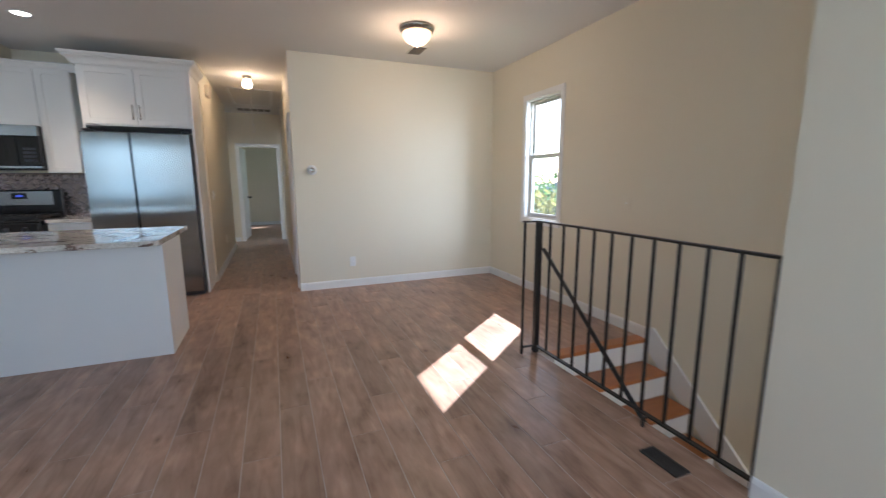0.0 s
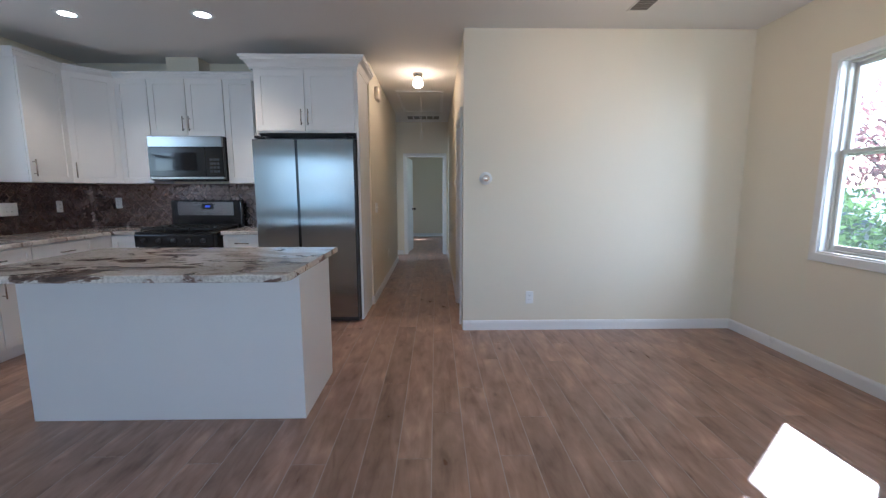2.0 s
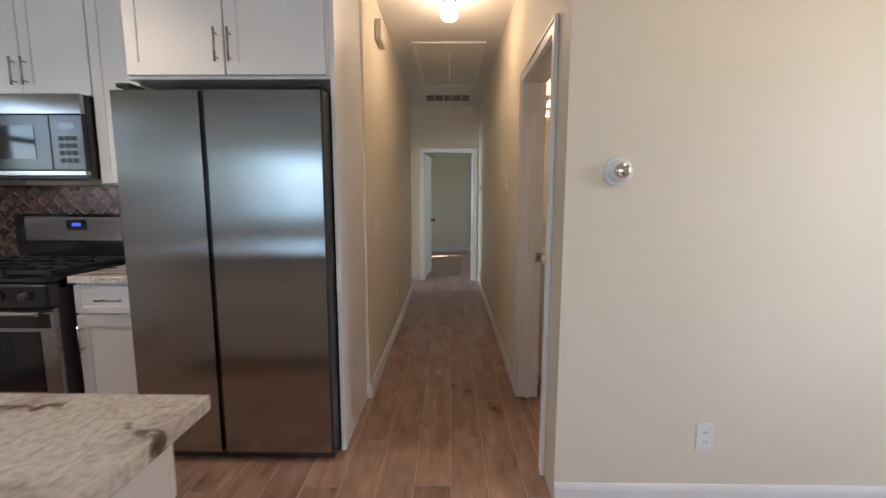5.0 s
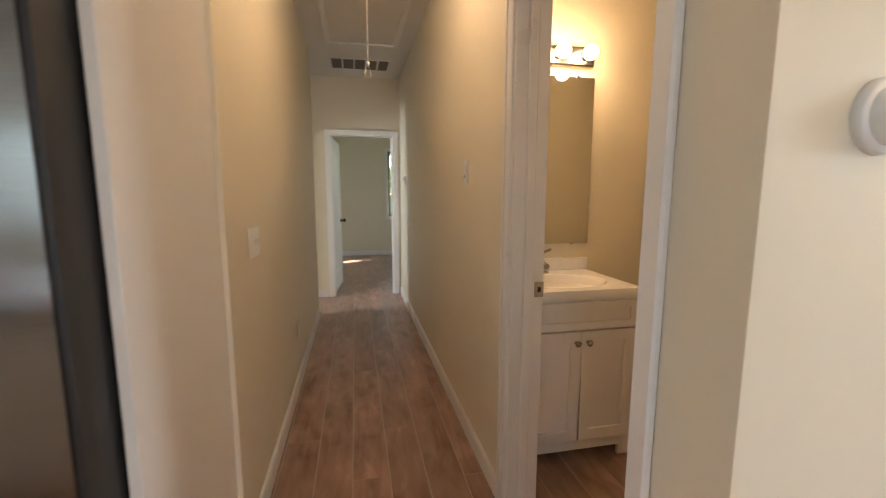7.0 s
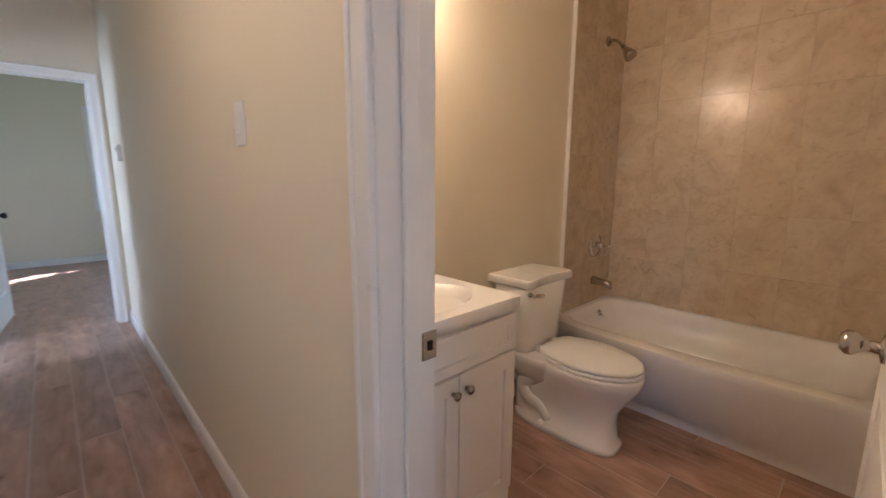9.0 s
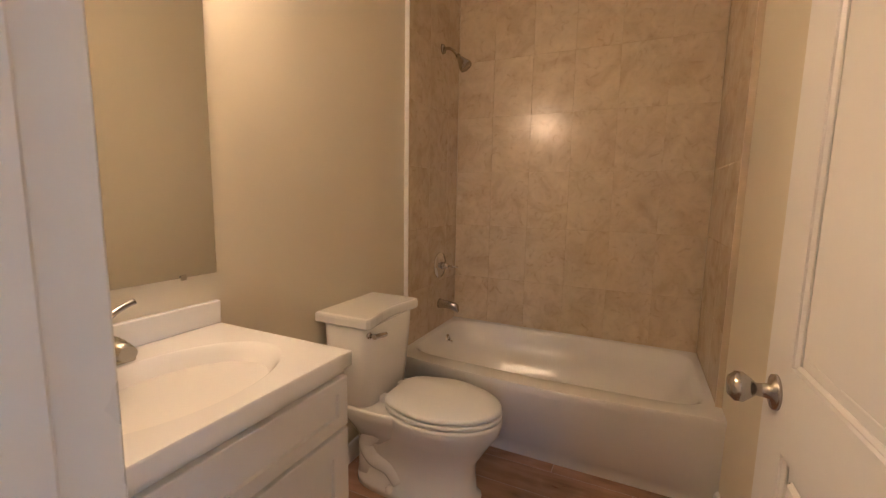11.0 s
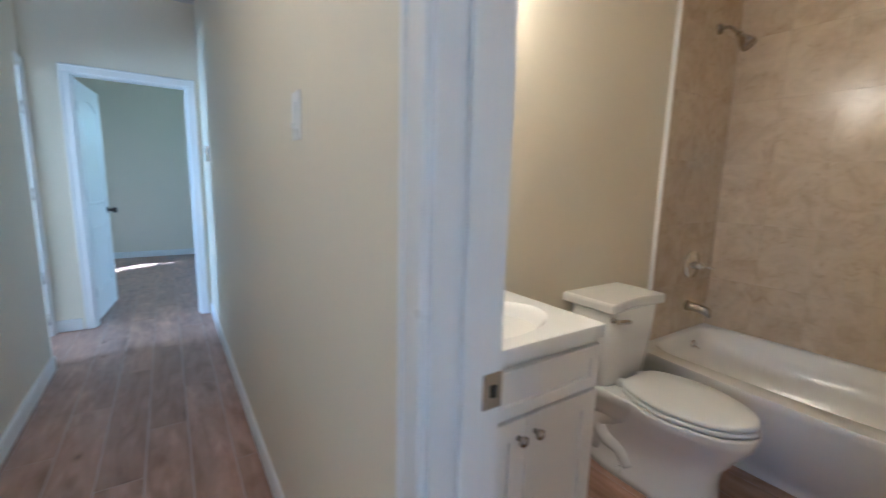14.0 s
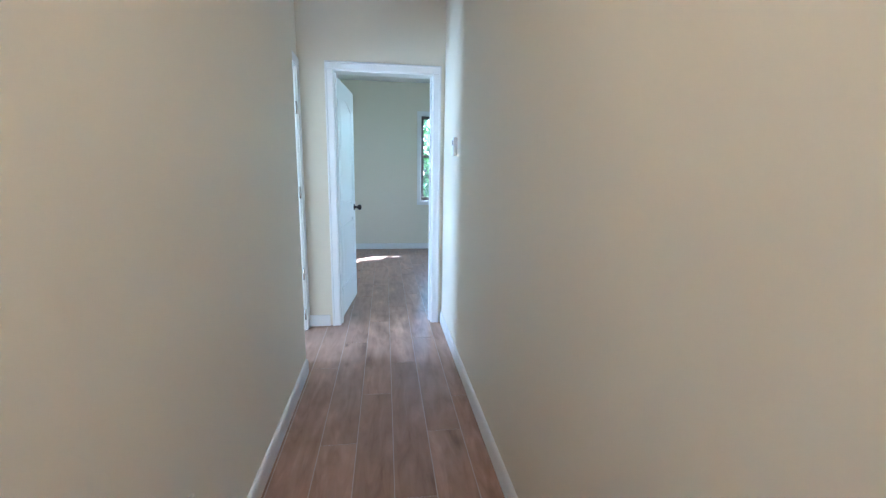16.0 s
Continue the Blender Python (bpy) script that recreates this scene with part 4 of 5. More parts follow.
# wall cabinets along the back wall, from the corner to the fridge
cabinet("wall_cabinet", pose(-2.80, 5.84, 0), 0.335, 0.305, UB, UT, [(0, 0.335, UB, UT, '')], "white shaker wall cabinet beside the microwave")
cabinet("wall_cabinet", pose(-2.463, 5.84, 0), 0.775, 0.305, 1.885, UT, [(0, 0.3875, 1.887, UT, 'r'), (0.3875, 0.775, 1.887, UT, 'l')], "white double-door wall cabinet above the microwave")
cabinet("wall_cabinet", pose(-1.686, 5.84, 0), 0.30, 0.305, UB, UT, [(0, 0.30, UB, UT, '')], "narrow white shaker wall cabinet next to the fridge")
cabinet("wall_cabinet", pose(-3.09, 5.10, 0, 0, 0, 90), 0.44, 0.327, UB, UT, [(0.0, 0.44, UB, UT, 'l')], "white shaker wall cabinet on the side wall")
# diagonal corner cabinet
cc = thing("corner_wall_cabinet", pose(-2.945, 5.69, 0, 0, 0, 45), "white diagonal corner wall cabinet with one door", "cabinet")
bm = bmesh.new()
pts = [(-0.205, 0), (0.205, 0), (0.416, 0.216), (0.0, 0.640), (-0.424, 0.216)]
lo = [bm.verts.new((x, y, UB)) for x, y in pts]
hi = [bm.verts.new((x, y, UT)) for x, y in pts]
for k in range(5):
    bm.faces.new((lo[k], lo[(k + 1) % 5], hi[(k + 1) % 5], hi[k]))
bm.faces.new(lo[::-1])
bm.faces.new(hi)
part("body", bm, CAB, cc)
dd = shaker(cc, "door", -0.200, 0.200, UB, UT, -0.002)
pull(None, dd, -0.168, -0.021, UB + 0.05, UB + 0.20)
# fridge surround
cabinet("fridge_cabinet", pose(-1.215, 5.47, 0), 0.965, 0.67, 1.875, 2.47, [(0.012, 0.482, 1.89, 2.455, 'r'), (0.482, 0.953, 1.89, 2.455, 'l')], "white double-door cabinet above the fridge")
tagged(new("fridge_side_panel", mesh_of("fridge_side_panel", B(-0.249, -0.226, 5.47, 6.148, 0, 2.47, bevel=0.001), CAB)), "tall white panel between fridge and hallway", "panel")
tagged(new("fridge_side_panel", mesh_of("fridge_side_panel", B(-1.24, -1.219, 5.55, 6.148, 0, 2.47, bevel=0.001), CAB)), "tall white panel between fridge and base cabinet", "panel")


def crown(name, pts, z, label, h=0.10, out=0.062, closed_ends=True):
    """A crown moulding swept along cabinet fronts; the path runs so that its left side faces the room."""
    prof = [(0.0, 0.0), (0.007, 0.0), (0.007, 0.16 * h), (0.012, 0.17 * h), (0.018, 0.30 * h), (0.030, 0.46 * h), (0.72 * out, 0.60 * h), (0.80 * out, 0.64 * h), (0.80 * out, 0.74 * h), (0.93 * out, 0.78 * h), (out, 0.86 * h), (out, h), (0.0, h)]
    bm = bmesh.new()
    P = [Vector((x, y)) for x, y in pts]
    rings = []
    for i, p in enumerate(P):
        dirs = []
        if i:
            dirs.append((p - P[i - 1]).normalized())
        if i < len(P) - 1:
            dirs.append((P[i + 1] - p).normalized())
        ns = [Vector((d.y, -d.x)) for d in dirs]
        n = sum(ns, Vector((0, 0))).normalized()
        k = 1.0 / max(0.4, n.dot(ns[0]))
        rings.append([bm.verts.new((p.x + n.x * o * k, p.y + n.y * o * k, z + hh)) for o, hh in prof])
    m = len(prof)
    for a, b in zip(rings, rings[1:]):
        for j in range(m):
            bm.faces.new((a[j], a[(j + 1) % m], b[(j + 1) % m], b[j]))
    bm.faces.new(rings[0][::-1])
    bm.faces.new(rings[-1])
    return tagged(new(name, mesh_of(name, bm, CAB)), label, "crown moulding", kind="structure")


crown("crown_moulding", [(-3.415, 5.10), (-3.09, 5.10), (-3.09, 5.545), (-2.80, 5.835), (-1.245, 5.835)], 2.445, "white crown moulding on the wall cabinets", h=0.085, out=0.05)
crown("crown_moulding", [(-1.24, 6.14), (-1.24, 5.455), (-0.226, 5.455), (-0.226, 6.05)], 2.462, "white crown moulding round the fridge cabinet", h=0.115, out=0.075)
solid("vent_chase", B(-2.31, -1.97, 5.93, 6.15, 2.472, TOP), WALL, "cream boxed vent duct above the cabinets", "duct cover")

# base cabinets
BZ = 0.877
cabinet("base_cabinet", pose(-1.648, 5.55, 0), 0.405, 0.598, 0.0, BZ, [(0, 0.405, 0.715, 0.865, 'h'), (0, 0.405, 0.115, 0.705, 'l')], "white shaker base cabinet between stove and fridge", 0.10)
cb = thing("corner_base_cabinet", pose(-2.465, 5.55, 0), "white corner base cabinet beside the stove", "cabinet")
part("body", B(-0.955, 0.0, 0.0, 0.598, 0.10, BZ), CAB, cb)
part("body", B(-0.955, -0.315, -0.25, -0.001, 0.10, BZ), CAB, cb)
part("toe_kick", B(-0.95, -0.002, 0.07, 0.598, 0.0, 0.099), CAB, cb)
d1 = shaker(cb, "door", -0.300, -0.004, 0.115, 0.865, -0.002)
pull(None, d1, -0.036, -0.021, 0.66, 0.81)
for k in range(4):
    w0 = 0.60
    fr = [(0, w0, 0.715, 0.865, 'h'), (0, w0 / 2, 0.115, 0.705, 'r'), (w0 / 2, w0, 0.115, 0.705, 'l')]
    cabinet("base_cabinet", pose(-2.78, 4.695 - 0.602 * k, 0, 0, 0, 90), w0, 0.632, 0.0, BZ, fr, "white shaker base cabinet on the side wall", 0.10)

bm = bmesh.new()
box(bm, -3.415, -2.47, 5.515, 6.146, BZ + 0.001, 0.915, bevel=0.004)
box(bm, -3.415, -2.745, 2.86, 5.514, BZ + 0.001, 0.915, bevel=0.004)
tagged(new("countertop", mesh_of("countertop", bm, GRANITE)), "cream and brown veined granite corner countertop", "countertop")
bm = B(-1.66, -1.245, 5.515, 6.146, BZ + 0.001, 0.915, bevel=0.004)
tagged(new("countertop", mesh_of("countertop", bm, GRANITE)), "small granite countertop between stove and fridge", "countertop")

tagged(new("backsplash", mesh_of("backsplash", B(-3.412, -1.245, 6.142, 6.1495, 0.916, 1.399), TIN)), "pressed tin backsplash with a ring pattern", "backsplash", kind="structure")
tagged(new("backsplash", mesh_of("backsplash", B(-3.4195, -3.412, 2.86, 6.1495, 0.916, 1.399), TIN)), "dark pressed tin backsplash on the side wall", "backsplash", kind="structure")
tagged(new("corner_trim", mesh_of("corner_trim", B(-3.4118, -3.404, 6.132, 6.1418, 0.916, 1.399), CHROME)), "thin metal trim in the backsplash corner", "trim", kind="structure")

# microwave
mw = thing("microwave", pose(-2.463, 5.74, 1.425), "stainless and black over-the-range microwave", "microwave")
part("body", B(0.004, 0.771, 0.03, 0.40, 0.0, 0.455, bevel=0.004), BLACK, mw)
part("top_band", B(0.004, 0.771, 0.0, 0.029, 0.345, 0.455, bevel=0.004), STEEL, mw, "brushed steel top band")
dr = part("door", B(0.004, 0.585, 0.0, 0.029, 0.045, 0.342, bevel=0.003), BLACK, mw)
part("window", B(0.075, 0.50, -0.003, -0.0002, 0.105, 0.285, bevel=0.001), DARKGLASS, dr)
cp = part("control_panel", B(0.588, 0.771, 0.0, 0.029, 0.045, 0.342, bevel=0.003), BLACK, mw)
part("display", B(0.64, 0.725, -0.002, -0.0002, 0.265, 0.30), DARKGLASS, cp)
for r in range(4):
    for c in range(3):
        part("button", B(0.632 + 0.036 * c, 0.660 + 0.036 * c, -0.0015, -0.0002, 0.085 + 0.04 * r, 0.108 + 0.04 * r), GASKET, cp)
part("bottom_band", B(0.004, 0.771, -0.004, 0.029, 0.012, 0.044, bevel=0.005), STEEL, mw, "brushed steel bottom band")

# stove
st = thing("gas_stove", pose(-2.458, 5.45, 0), "stainless and black gas range with cast iron grates", "stove")
SW = 0.782
part("body", B(0.004, SW - 0.004, 0.03, 0.66, 0.05, 0.86), GASKET, st)
part("storage_drawer", B(0.006, SW - 0.006, 0.0, 0.029, 0.06, 0.22, bevel=0.004), STEEL, st)
od = part("oven_door", B(0.006, SW - 0.006, 0.0, 0.029, 0.225, 0.765, bevel=0.004), STEEL, st)
part("oven_window", B(0.09, SW - 0.09, -0.003, -0.0003, 0.32, 0.64), DARKGLASS, od)
part("black_band", B(0.03, SW - 0.03, -0.002, -0.0003, 0.66, 0.735), DARKGLASS, od)
bm = bmesh.new()
tube(bm, (0.05, -0.045, 0.745), (SW - 0.05, -0.045, 0.745), 0.013, seg=14)
for x in (0.075, SW - 0.075):
    tube(bm, (x, 0.0, 0.745), (x, -0.045, 0.745), 0.010, seg=10)
part("oven_handle", bm, STEEL, od, "brushed steel bar handle")
cpn = part("knob_panel", B(0.0, SW, -0.035, 0.05, 0.77, 0.895, bevel=0.012, seg=3), BLACK, st)
for k in range(5):
    part("burner_knob", lathe(bmesh.new(), [(0.0, 0.0), (0.023, 0.0), (0.020, 0.024), (0.014, 0.028), (0.0, 0.028)], (0.10 + 0.145 * k, -0.035, 0.832), 'Y', 20), GASKET, cpn)
part("cooktop", B(0.0, SW, -0.02, 0.655, 0.896, 0.916, bevel=0.005), BLACK, st)
for gx in (0.03, 0.275, 0.52):
    bm = bmesh.new()
    w = 0.232
    for x in (gx, gx + w - 0.012):
        box(bm, x, x + 0.012, 0.03, 0.56, 0.930, 0.952, bevel=0.002)
    for y in (0.03, 0.29, 0.548):
        box(bm, gx + 0.012, gx + w - 0.012, y, y + 0.012, 0.931, 0.951, bevel=0.002)
    for y in (0.16, 0.42):
        box(bm, gx + 0.03, gx + w - 0.03, y, y + 0.010, 0.934, 0.955, bevel=0.002)
        box(bm, gx + w / 2 - 0.005, gx + w / 2 + 0.005, y - 0.09, y + 0.10, 0.9345, 0.9545, bevel=0.002)
    for x in (gx, gx + w - 0.012):
        for y in (0.03, 0.548):
            box(bm, x, x + 0.012, y, y + 0.012, 0.916, 0.930)
    part("grate", bm, IRON, st, "black cast iron grate")
    for y in (0.16, 0.42):
        part("burner", lathe(bmesh.new(), [(0.0, 0.916), (0.045, 0.916), (0.045, 0.926), (0.034, 0.928), (0.032, 0.934), (0.0, 0.935)], (gx + w / 2, y, 0), 'Z', 24), IRON, st)
bg_ = part("backguard", B(0.0, SW, 0.585, 0.66, 0.917, 1.215, bevel=0.010, seg=2), BLACK, st)
part("control_face", B(0.075, SW - 0.085, 0.578, 0.5848, 1.045, 1.20, bevel=0.003), STEEL, bg_, "brushed steel control face")
part("clock", B(0.345, 0.475, 0.5745, 0.5778, 1.115, 1.18), BLACK, bg_)
part("digits", B(0.385, 0.440, 0.573, 0.5744, 1.138, 1.160), DISPLAY, bg_)

# fridge
fg = thing("refrigerator", pose(-1.217, 5.352, 0), "brushed stainless side-by-side refrigerator", "refrigerator")
FW = 0.962
part("case", B(0.004, FW - 0.004, 0.085, 0.785, 0.02, 1.815), GASKET, fg)
part("base_grille", B(0.01, FW - 0.01, 0.04, 0.084, 0.012, 0.055), GASKET, fg)
for nm, x0, x1 in (("freezer_door", 0.0, 0.398), ("fridge_door", 0.424, FW - 0.012)):
    bm = bmesh.new()
    n = 12
    ring = []
    for k in range(n + 1):
        u = k / n
        x = x0 + (x1 - x0) * u
        ring.append((x, 0.004 + 0.0015 * (2 * u - 1) ** 2))
    lo = [bm.verts.new((x, y, 0.06)) for x, y in ring]
    hi = [bm.verts.new((x, y, 1.80)) for x, y in ring]
    for k in range(n):
        f = bm.faces.new((lo[k], lo[k + 1], hi[k + 1], hi[k]))
        f.smooth = True
    # the box of the door stands behind the front sheet with edges of its own
    back = [(x0, 0.08), (x1, 0.08)]
    rim = ring + back[::-1]
    fl = [bm.verts.new((x, y, 0.06)) for x, y in rim]
    fh = [bm.verts.new((x, y, 1.80)) for x, y in rim]
    m = len(rim)
    for k in range(n, m):
        bm.faces.new((fl[k], fl[(k + 1) % m], fh[(k + 1) % m], fh[k]))
    bm.faces.new(fl[::-1])
    bm.faces.new(fh)
    part(nm, bm, STEEL, fg)
part("handle_channel", B(0.400, 0.422, 0.02, 0.084, 0.06, 1.80), BLACK, fg, "dark recessed handle channel")
part("door_edge_trim", B(FW - 0.0115, FW - 0.001, 0.015, 0.084, 0.06, 1.80), GASKET, fg)
for x in (0.05, FW - 0.05):
    part("hinge_cover", B(x - 0.035, x + 0.035, 0.02, 0.12, 1.8155, 1.835, bevel=0.005), GASKET, fg)
part("foot", B(0.03, 0.07, 0.1, 0.14, 0, 0.0195), GASKET, fg)
part("foot", B(FW - 0.07, FW - 0.03, 0.1, 0.14, 0, 0.0195), GASKET, fg)

# island
il = thing("kitchen_island", pose(-1.79, 3.58, 0), "white painted kitchen island base", "kitchen island")
IW = 1.552
part("back_panel", B(0.0, IW, 0.0, 0.019, 0.0, 0.876, bevel=0.001), CAB, il)
part("body", B(0.001, IW - 0.020, 0.020, 0.62, 0.10, 0.876), CAB, il)
part("end_panel", B(IW - 0.019, IW, 0.020, 0.62, 0.0, 0.876, bevel=0.001), CAB, il)
part("toe_kick", B(0.001, IW - 0.020, 0.020, 0.55, 0.0, 0.099), CAB, il)
for x0, x1 in ((0.0, 0.5), (0.5, 1.0), (1.0, IW)):
    # fronts face the stove
    bm = bmesh.new()
    for z0, z1, nm in ((0.115, 0.705, "door"), (0.715, 0.865, "drawer")):
        f = part(nm, B(x0 + 0.003, x1 - 0.003, 0.622, 0.641, z0, z1, bevel=0.002), CAB, il)
        bm2 = bmesh.new()
        xm = (x0 + x1) / 2
        tube(bm2, (xm - 0.07, 0.671, (z0 + z1) / 2), (xm + 0.07, 0.671, (z0 + z1) / 2), 0.0055, seg=10)
        for q in (-0.05, 0.05):
            tube(bm2, (xm + q, 0.641, (z0 + z1) / 2), (xm + q, 0.671, (z0 + z1) / 2), 0.0045, seg=8)
        part("handle", bm2, NICKEL, f)
bm = bmesh.new()
box(bm, -1.83, -0.185, 3.255, 4.262, BZ + 0.001, 0.915)
corner = [e for e in bm.edges if abs(e.verts[0].co.z - e.verts[1].co.z) > 0.01 and e.verts[0].co.y < 3.3]
bmesh.ops.bevel(bm, geom=corner, offset=0.05, segments=6, affect='EDGES', profile=0.5)
rim = [e for e in bm.edges if abs(e.verts[0].co.z - e.verts[1].co.z) < 1e-4]
bmesh.ops.bevel(bm, geom=rim, offset=0.005, segments=2, affect='EDGES', profile=0.5)
tagged(new("island_countertop", mesh_of("island_countertop", bm, GRANITE)), "polished cream granite island top with dark brown veins", "countertop")

bp = thing("blank_cover_plate", pose(-0.21, 7.555, 0.376, 0, 0, 90), "cream painted blank cover plate low on the hallway wall", "cover plate")
part("cover", B(-0.036, 0.036, -0.012, 0, -0.06, 0.06, bevel=0.003, seg=2), WALL, bp)
for z in (-0.042, 0.042):
    part("screw", lathe(bmesh.new(), [(0.0, 0.0), (0.004, 0.0), (0.0035, -0.0012), (0.0, -0.0015)], (0, -0.012, z), 'Y', 12), PLASTIC, bp)

# ---- bathroom ----
vn = thing("bathroom_vanity", pose(0.930, 6.335, 0), "white shaker vanity cabinet with two doors and nickel knobs", "vanity")
VW = 0.60
part("body", B(0, VW, 0.0, 0.50, 0.105, 0.822, bevel=0.001), CAB, vn)
part("side_panel", B(VW - 0.018, VW, 0.019, 0.50, 0.0, 0.104), CAB, vn)
part("foot", B(0.0, 0.06, 0.0, 0.018, 0.0, 0.104), CAB, vn)
part("foot", B(VW - 0.06, VW, 0.0, 0.018, 0.0, 0.104), CAB, vn)
part("kick_rail", B(0.06, VW - 0.06, 0.0, 0.018, 0.055, 0.104), CAB, vn)
part("kick_back", B(0.002, VW - 0.02, 0.08, 0.10, 0.0, 0.103), CAB, vn)
shaker(vn, "false_drawer", 0.012, VW - 0.012, 0.677, 0.808, -0.001, 0.035)
for x0, x1, kx in ((0.012, VW / 2 - 0.002, VW / 2 - 0.030), (VW / 2 + 0.002, VW - 0.012, VW / 2 + 0.030)):
    d = shaker(vn, "door", x0, x1, 0.115, 0.667, -0.001, 0.055)
    part("knob", lathe(bmesh.new(), [(0.0, 0.0), (0.008, 0.0), (0.006, 0.012), (0.015, 0.018), (0.015, 0.024), (0.008, 0.029), (0.0, 0.030)], (kx, -0.020, 0.615), 'Y', 18), NICKEL, d, "round nickel knob")

part("screw_hole", lathe(bmesh.new(), [(0.0, 0.0012), (0.006, 0.001), (0.006, 0.0)], (VW, 0.02, 0.765), 'X', 12), HOLE_SHADE, vn)

# sink top: a slab with an oval basin sunk into it
vt = thing("vanity_sink_top", pose(0.917, 6.322, 0.824), "white moulded sink top with backsplash", "sink")
TW, TD, TH = 0.628, 0.516, 0.040
bm = bmesh.new()
n = 48
cx, cy, ax, ay = 0.314, 0.228, 0.252, 0.172


def rect_pt(k):
    a = 2 * math.pi * k / n
    c, q = math.cos(a), math.sin(a)
    t = 1 / max(abs(c), abs(q))
    return cx + TW / 2 * c * t, cy + (TD - cy if q > 0 else cy) * q * t


def ell(k, f, z):
    a = 2 * math.pi * k / n
    return (cx + ax * f * math.cos(a), cy + ay * f * math.sin(a), z)


rings = [[(*rect_pt(k), 0.0) for k in range(n)], [(*rect_pt(k), TH - 0.003) for k in range(n)], [(cx + (x - cx) * 0.992, cy + (y - cy) * 0.992, TH) for x, y in map(rect_pt, range(n))]]
for f, z in ((1.0, TH), (0.985, TH - 0.0015), (0.96, TH - 0.006), (0.92, TH - 0.018), (0.85, TH - 0.042), (0.74, TH - 0.074), (0.60, TH - 0.102), (0.42, TH - 0.121), (0.12, TH - 0.130)):
    rings.append([ell(k, f, z) for k in range(n)])
loft(bm, rings, caps=(False, True))
for f in bm.faces:
    f.smooth = max(v.co.z for v in f.verts) <= TH - 0.001
part("top", bm, MARBLE, vt)
part("backsplash", B(0.0, TW, TD - 0.020, TD, TH + 0.001, TH + 0.072, bevel=0.004, seg=2), MARBLE, vt)
part("drain", lathe(bmesh.new(), [(0.0, TH - 0.128), (0.020, TH - 0.128), (0.022, TH - 0.131)], (cx, cy, 0), 'Z', 20), CHROME, vt)

fc = thing("sink_faucet", pose(1.180, 6.752, 0.865), "brushed nickel single-lever sink faucet", "faucet")
part("base", B(-0.075, 0.075, -0.026, 0.026, 0.0, 0.012, bevel=0.005, seg=2), NICKEL, fc)
bm = bmesh.new()
N = 16
rg = []
for s in range(9):
    u = s / 8
    y = 0.024 - 0.165 * u
    zc = 0.040 + 0.028 * math.sin(u * 2.2)
    hw = 0.030 - 0.012 * u
    hh = 0.036 - 0.020 * u
    rg.append([(hw * math.cos(2 * math.pi * k / N), y, zc + hh * math.sin(2 * math.pi * k / N)) for k in range(N)])
loft(bm, rg)
part("spout", bm, NICKEL, fc)
bm = bmesh.new()
lathe(bm, [(0.024, 0.070), (0.026, 0.085), (0.020, 0.098), (0.0, 0.102)], (0, 0.004, 0), 'Z', 20)
bent(bm, [(0.0, 0.004, 0.090), (0.030, 0.012, 0.098), (0.065, 0.02, 0.118), (0.105, 0.026, 0.130)], 0.0075, 10)
part("lever", bm, NICKEL, fc)

mr = thing("bathroom_mirror", pose(1.242, 6.838, 1.02), "frameless rectangular wall mirror", "mirror")
part("glass", B(-0.305, 0.305, -0.006, 0.0, 0.0, 0.942, bevel=0.001), MIRROR, mr)
for x in (-0.2, 0.2):
    part("clip", B(x - 0.008, x + 0.008, -0.010, -0.0065, -0.006, 0.008), CHROME, mr)
    part("clip", B(x - 0.008, x + 0.008, -0.010, -0.0065, 0.934, 0.949), CHROME, mr)

vl = thing("vanity_light_bar", pose(1.22, 6.838, 2.065), "brushed nickel bar with four lit globe bulbs", "wall lamp")
part("back_plate", B(-0.31, 0.31, -0.030, 0.0, -0.055, 0.055, bevel=0.014, seg=3), NICKEL, vl)
for k in range(4):
    x = -0.24 + 0.16 * k
    part("socket", lathe(bmesh.new(), [(0.026, 0.0305), (0.026, 0.042), (0.018, 0.046), (0.016, 0.060)], (x, 0, 0), 'Y', 20), CHROME, vl)
    part("bulb", lathe(bmesh.new(), [(0.014, 0.058), (0.024, 0.066), (0.036, 0.080), (0.040, 0.098), (0.034, 0.118), (0.020, 0.131), (0.0, 0.135)], (x, 0, 0), 'Y', 20), BULB, vl, "lit clear globe bulb")

# toilet
tl = thing("toilet", pose(2.175, 6.84, 0), "white two-piece toilet with closed lid", "toilet")


def oval(cx, cy, ax, ayf, ayb, z, n=36, sq=2.0):
    out = []
    for k in range(n):
        a = 2 * math.pi * k / n
        c, s = math.cos(a), math.sin(a)
        r = (abs(c) ** sq + abs(s) ** sq) ** (-1 / sq)
        out.append((cx + ax * r * c, cy + (ayb if s > 0 else ayf) * r * s, z))
    return out


bm = bmesh.new()
rings = [oval(0, -0.36, 0.118, 0.30, 0.27, 0.0, sq=3.2), oval(0, -0.36, 0.116, 0.30, 0.27, 0.03, sq=3.2), oval(0, -0.36, 0.100, 0.28, 0.25, 0.05, sq=3.2), oval(0, -0.37, 0.096, 0.265, 0.24, 0.14, sq=3.0),
         oval(0, -0.38, 0.100, 0.265, 0.24, 0.20, sq=2.6), oval(0, -0.42, 0.135, 0.27, 0.20, 0.27), oval(0, -0.45, 0.172, 0.285, 0.23, 0.34), oval(0, -0.46, 0.185, 0.285, 0.23, 0.385), oval(0, -0.46, 0.183, 0.280, 0.23, 0.398)]
loft(bm, rings)
part("bowl", bm, PORC, tl)
bm = bmesh.new()
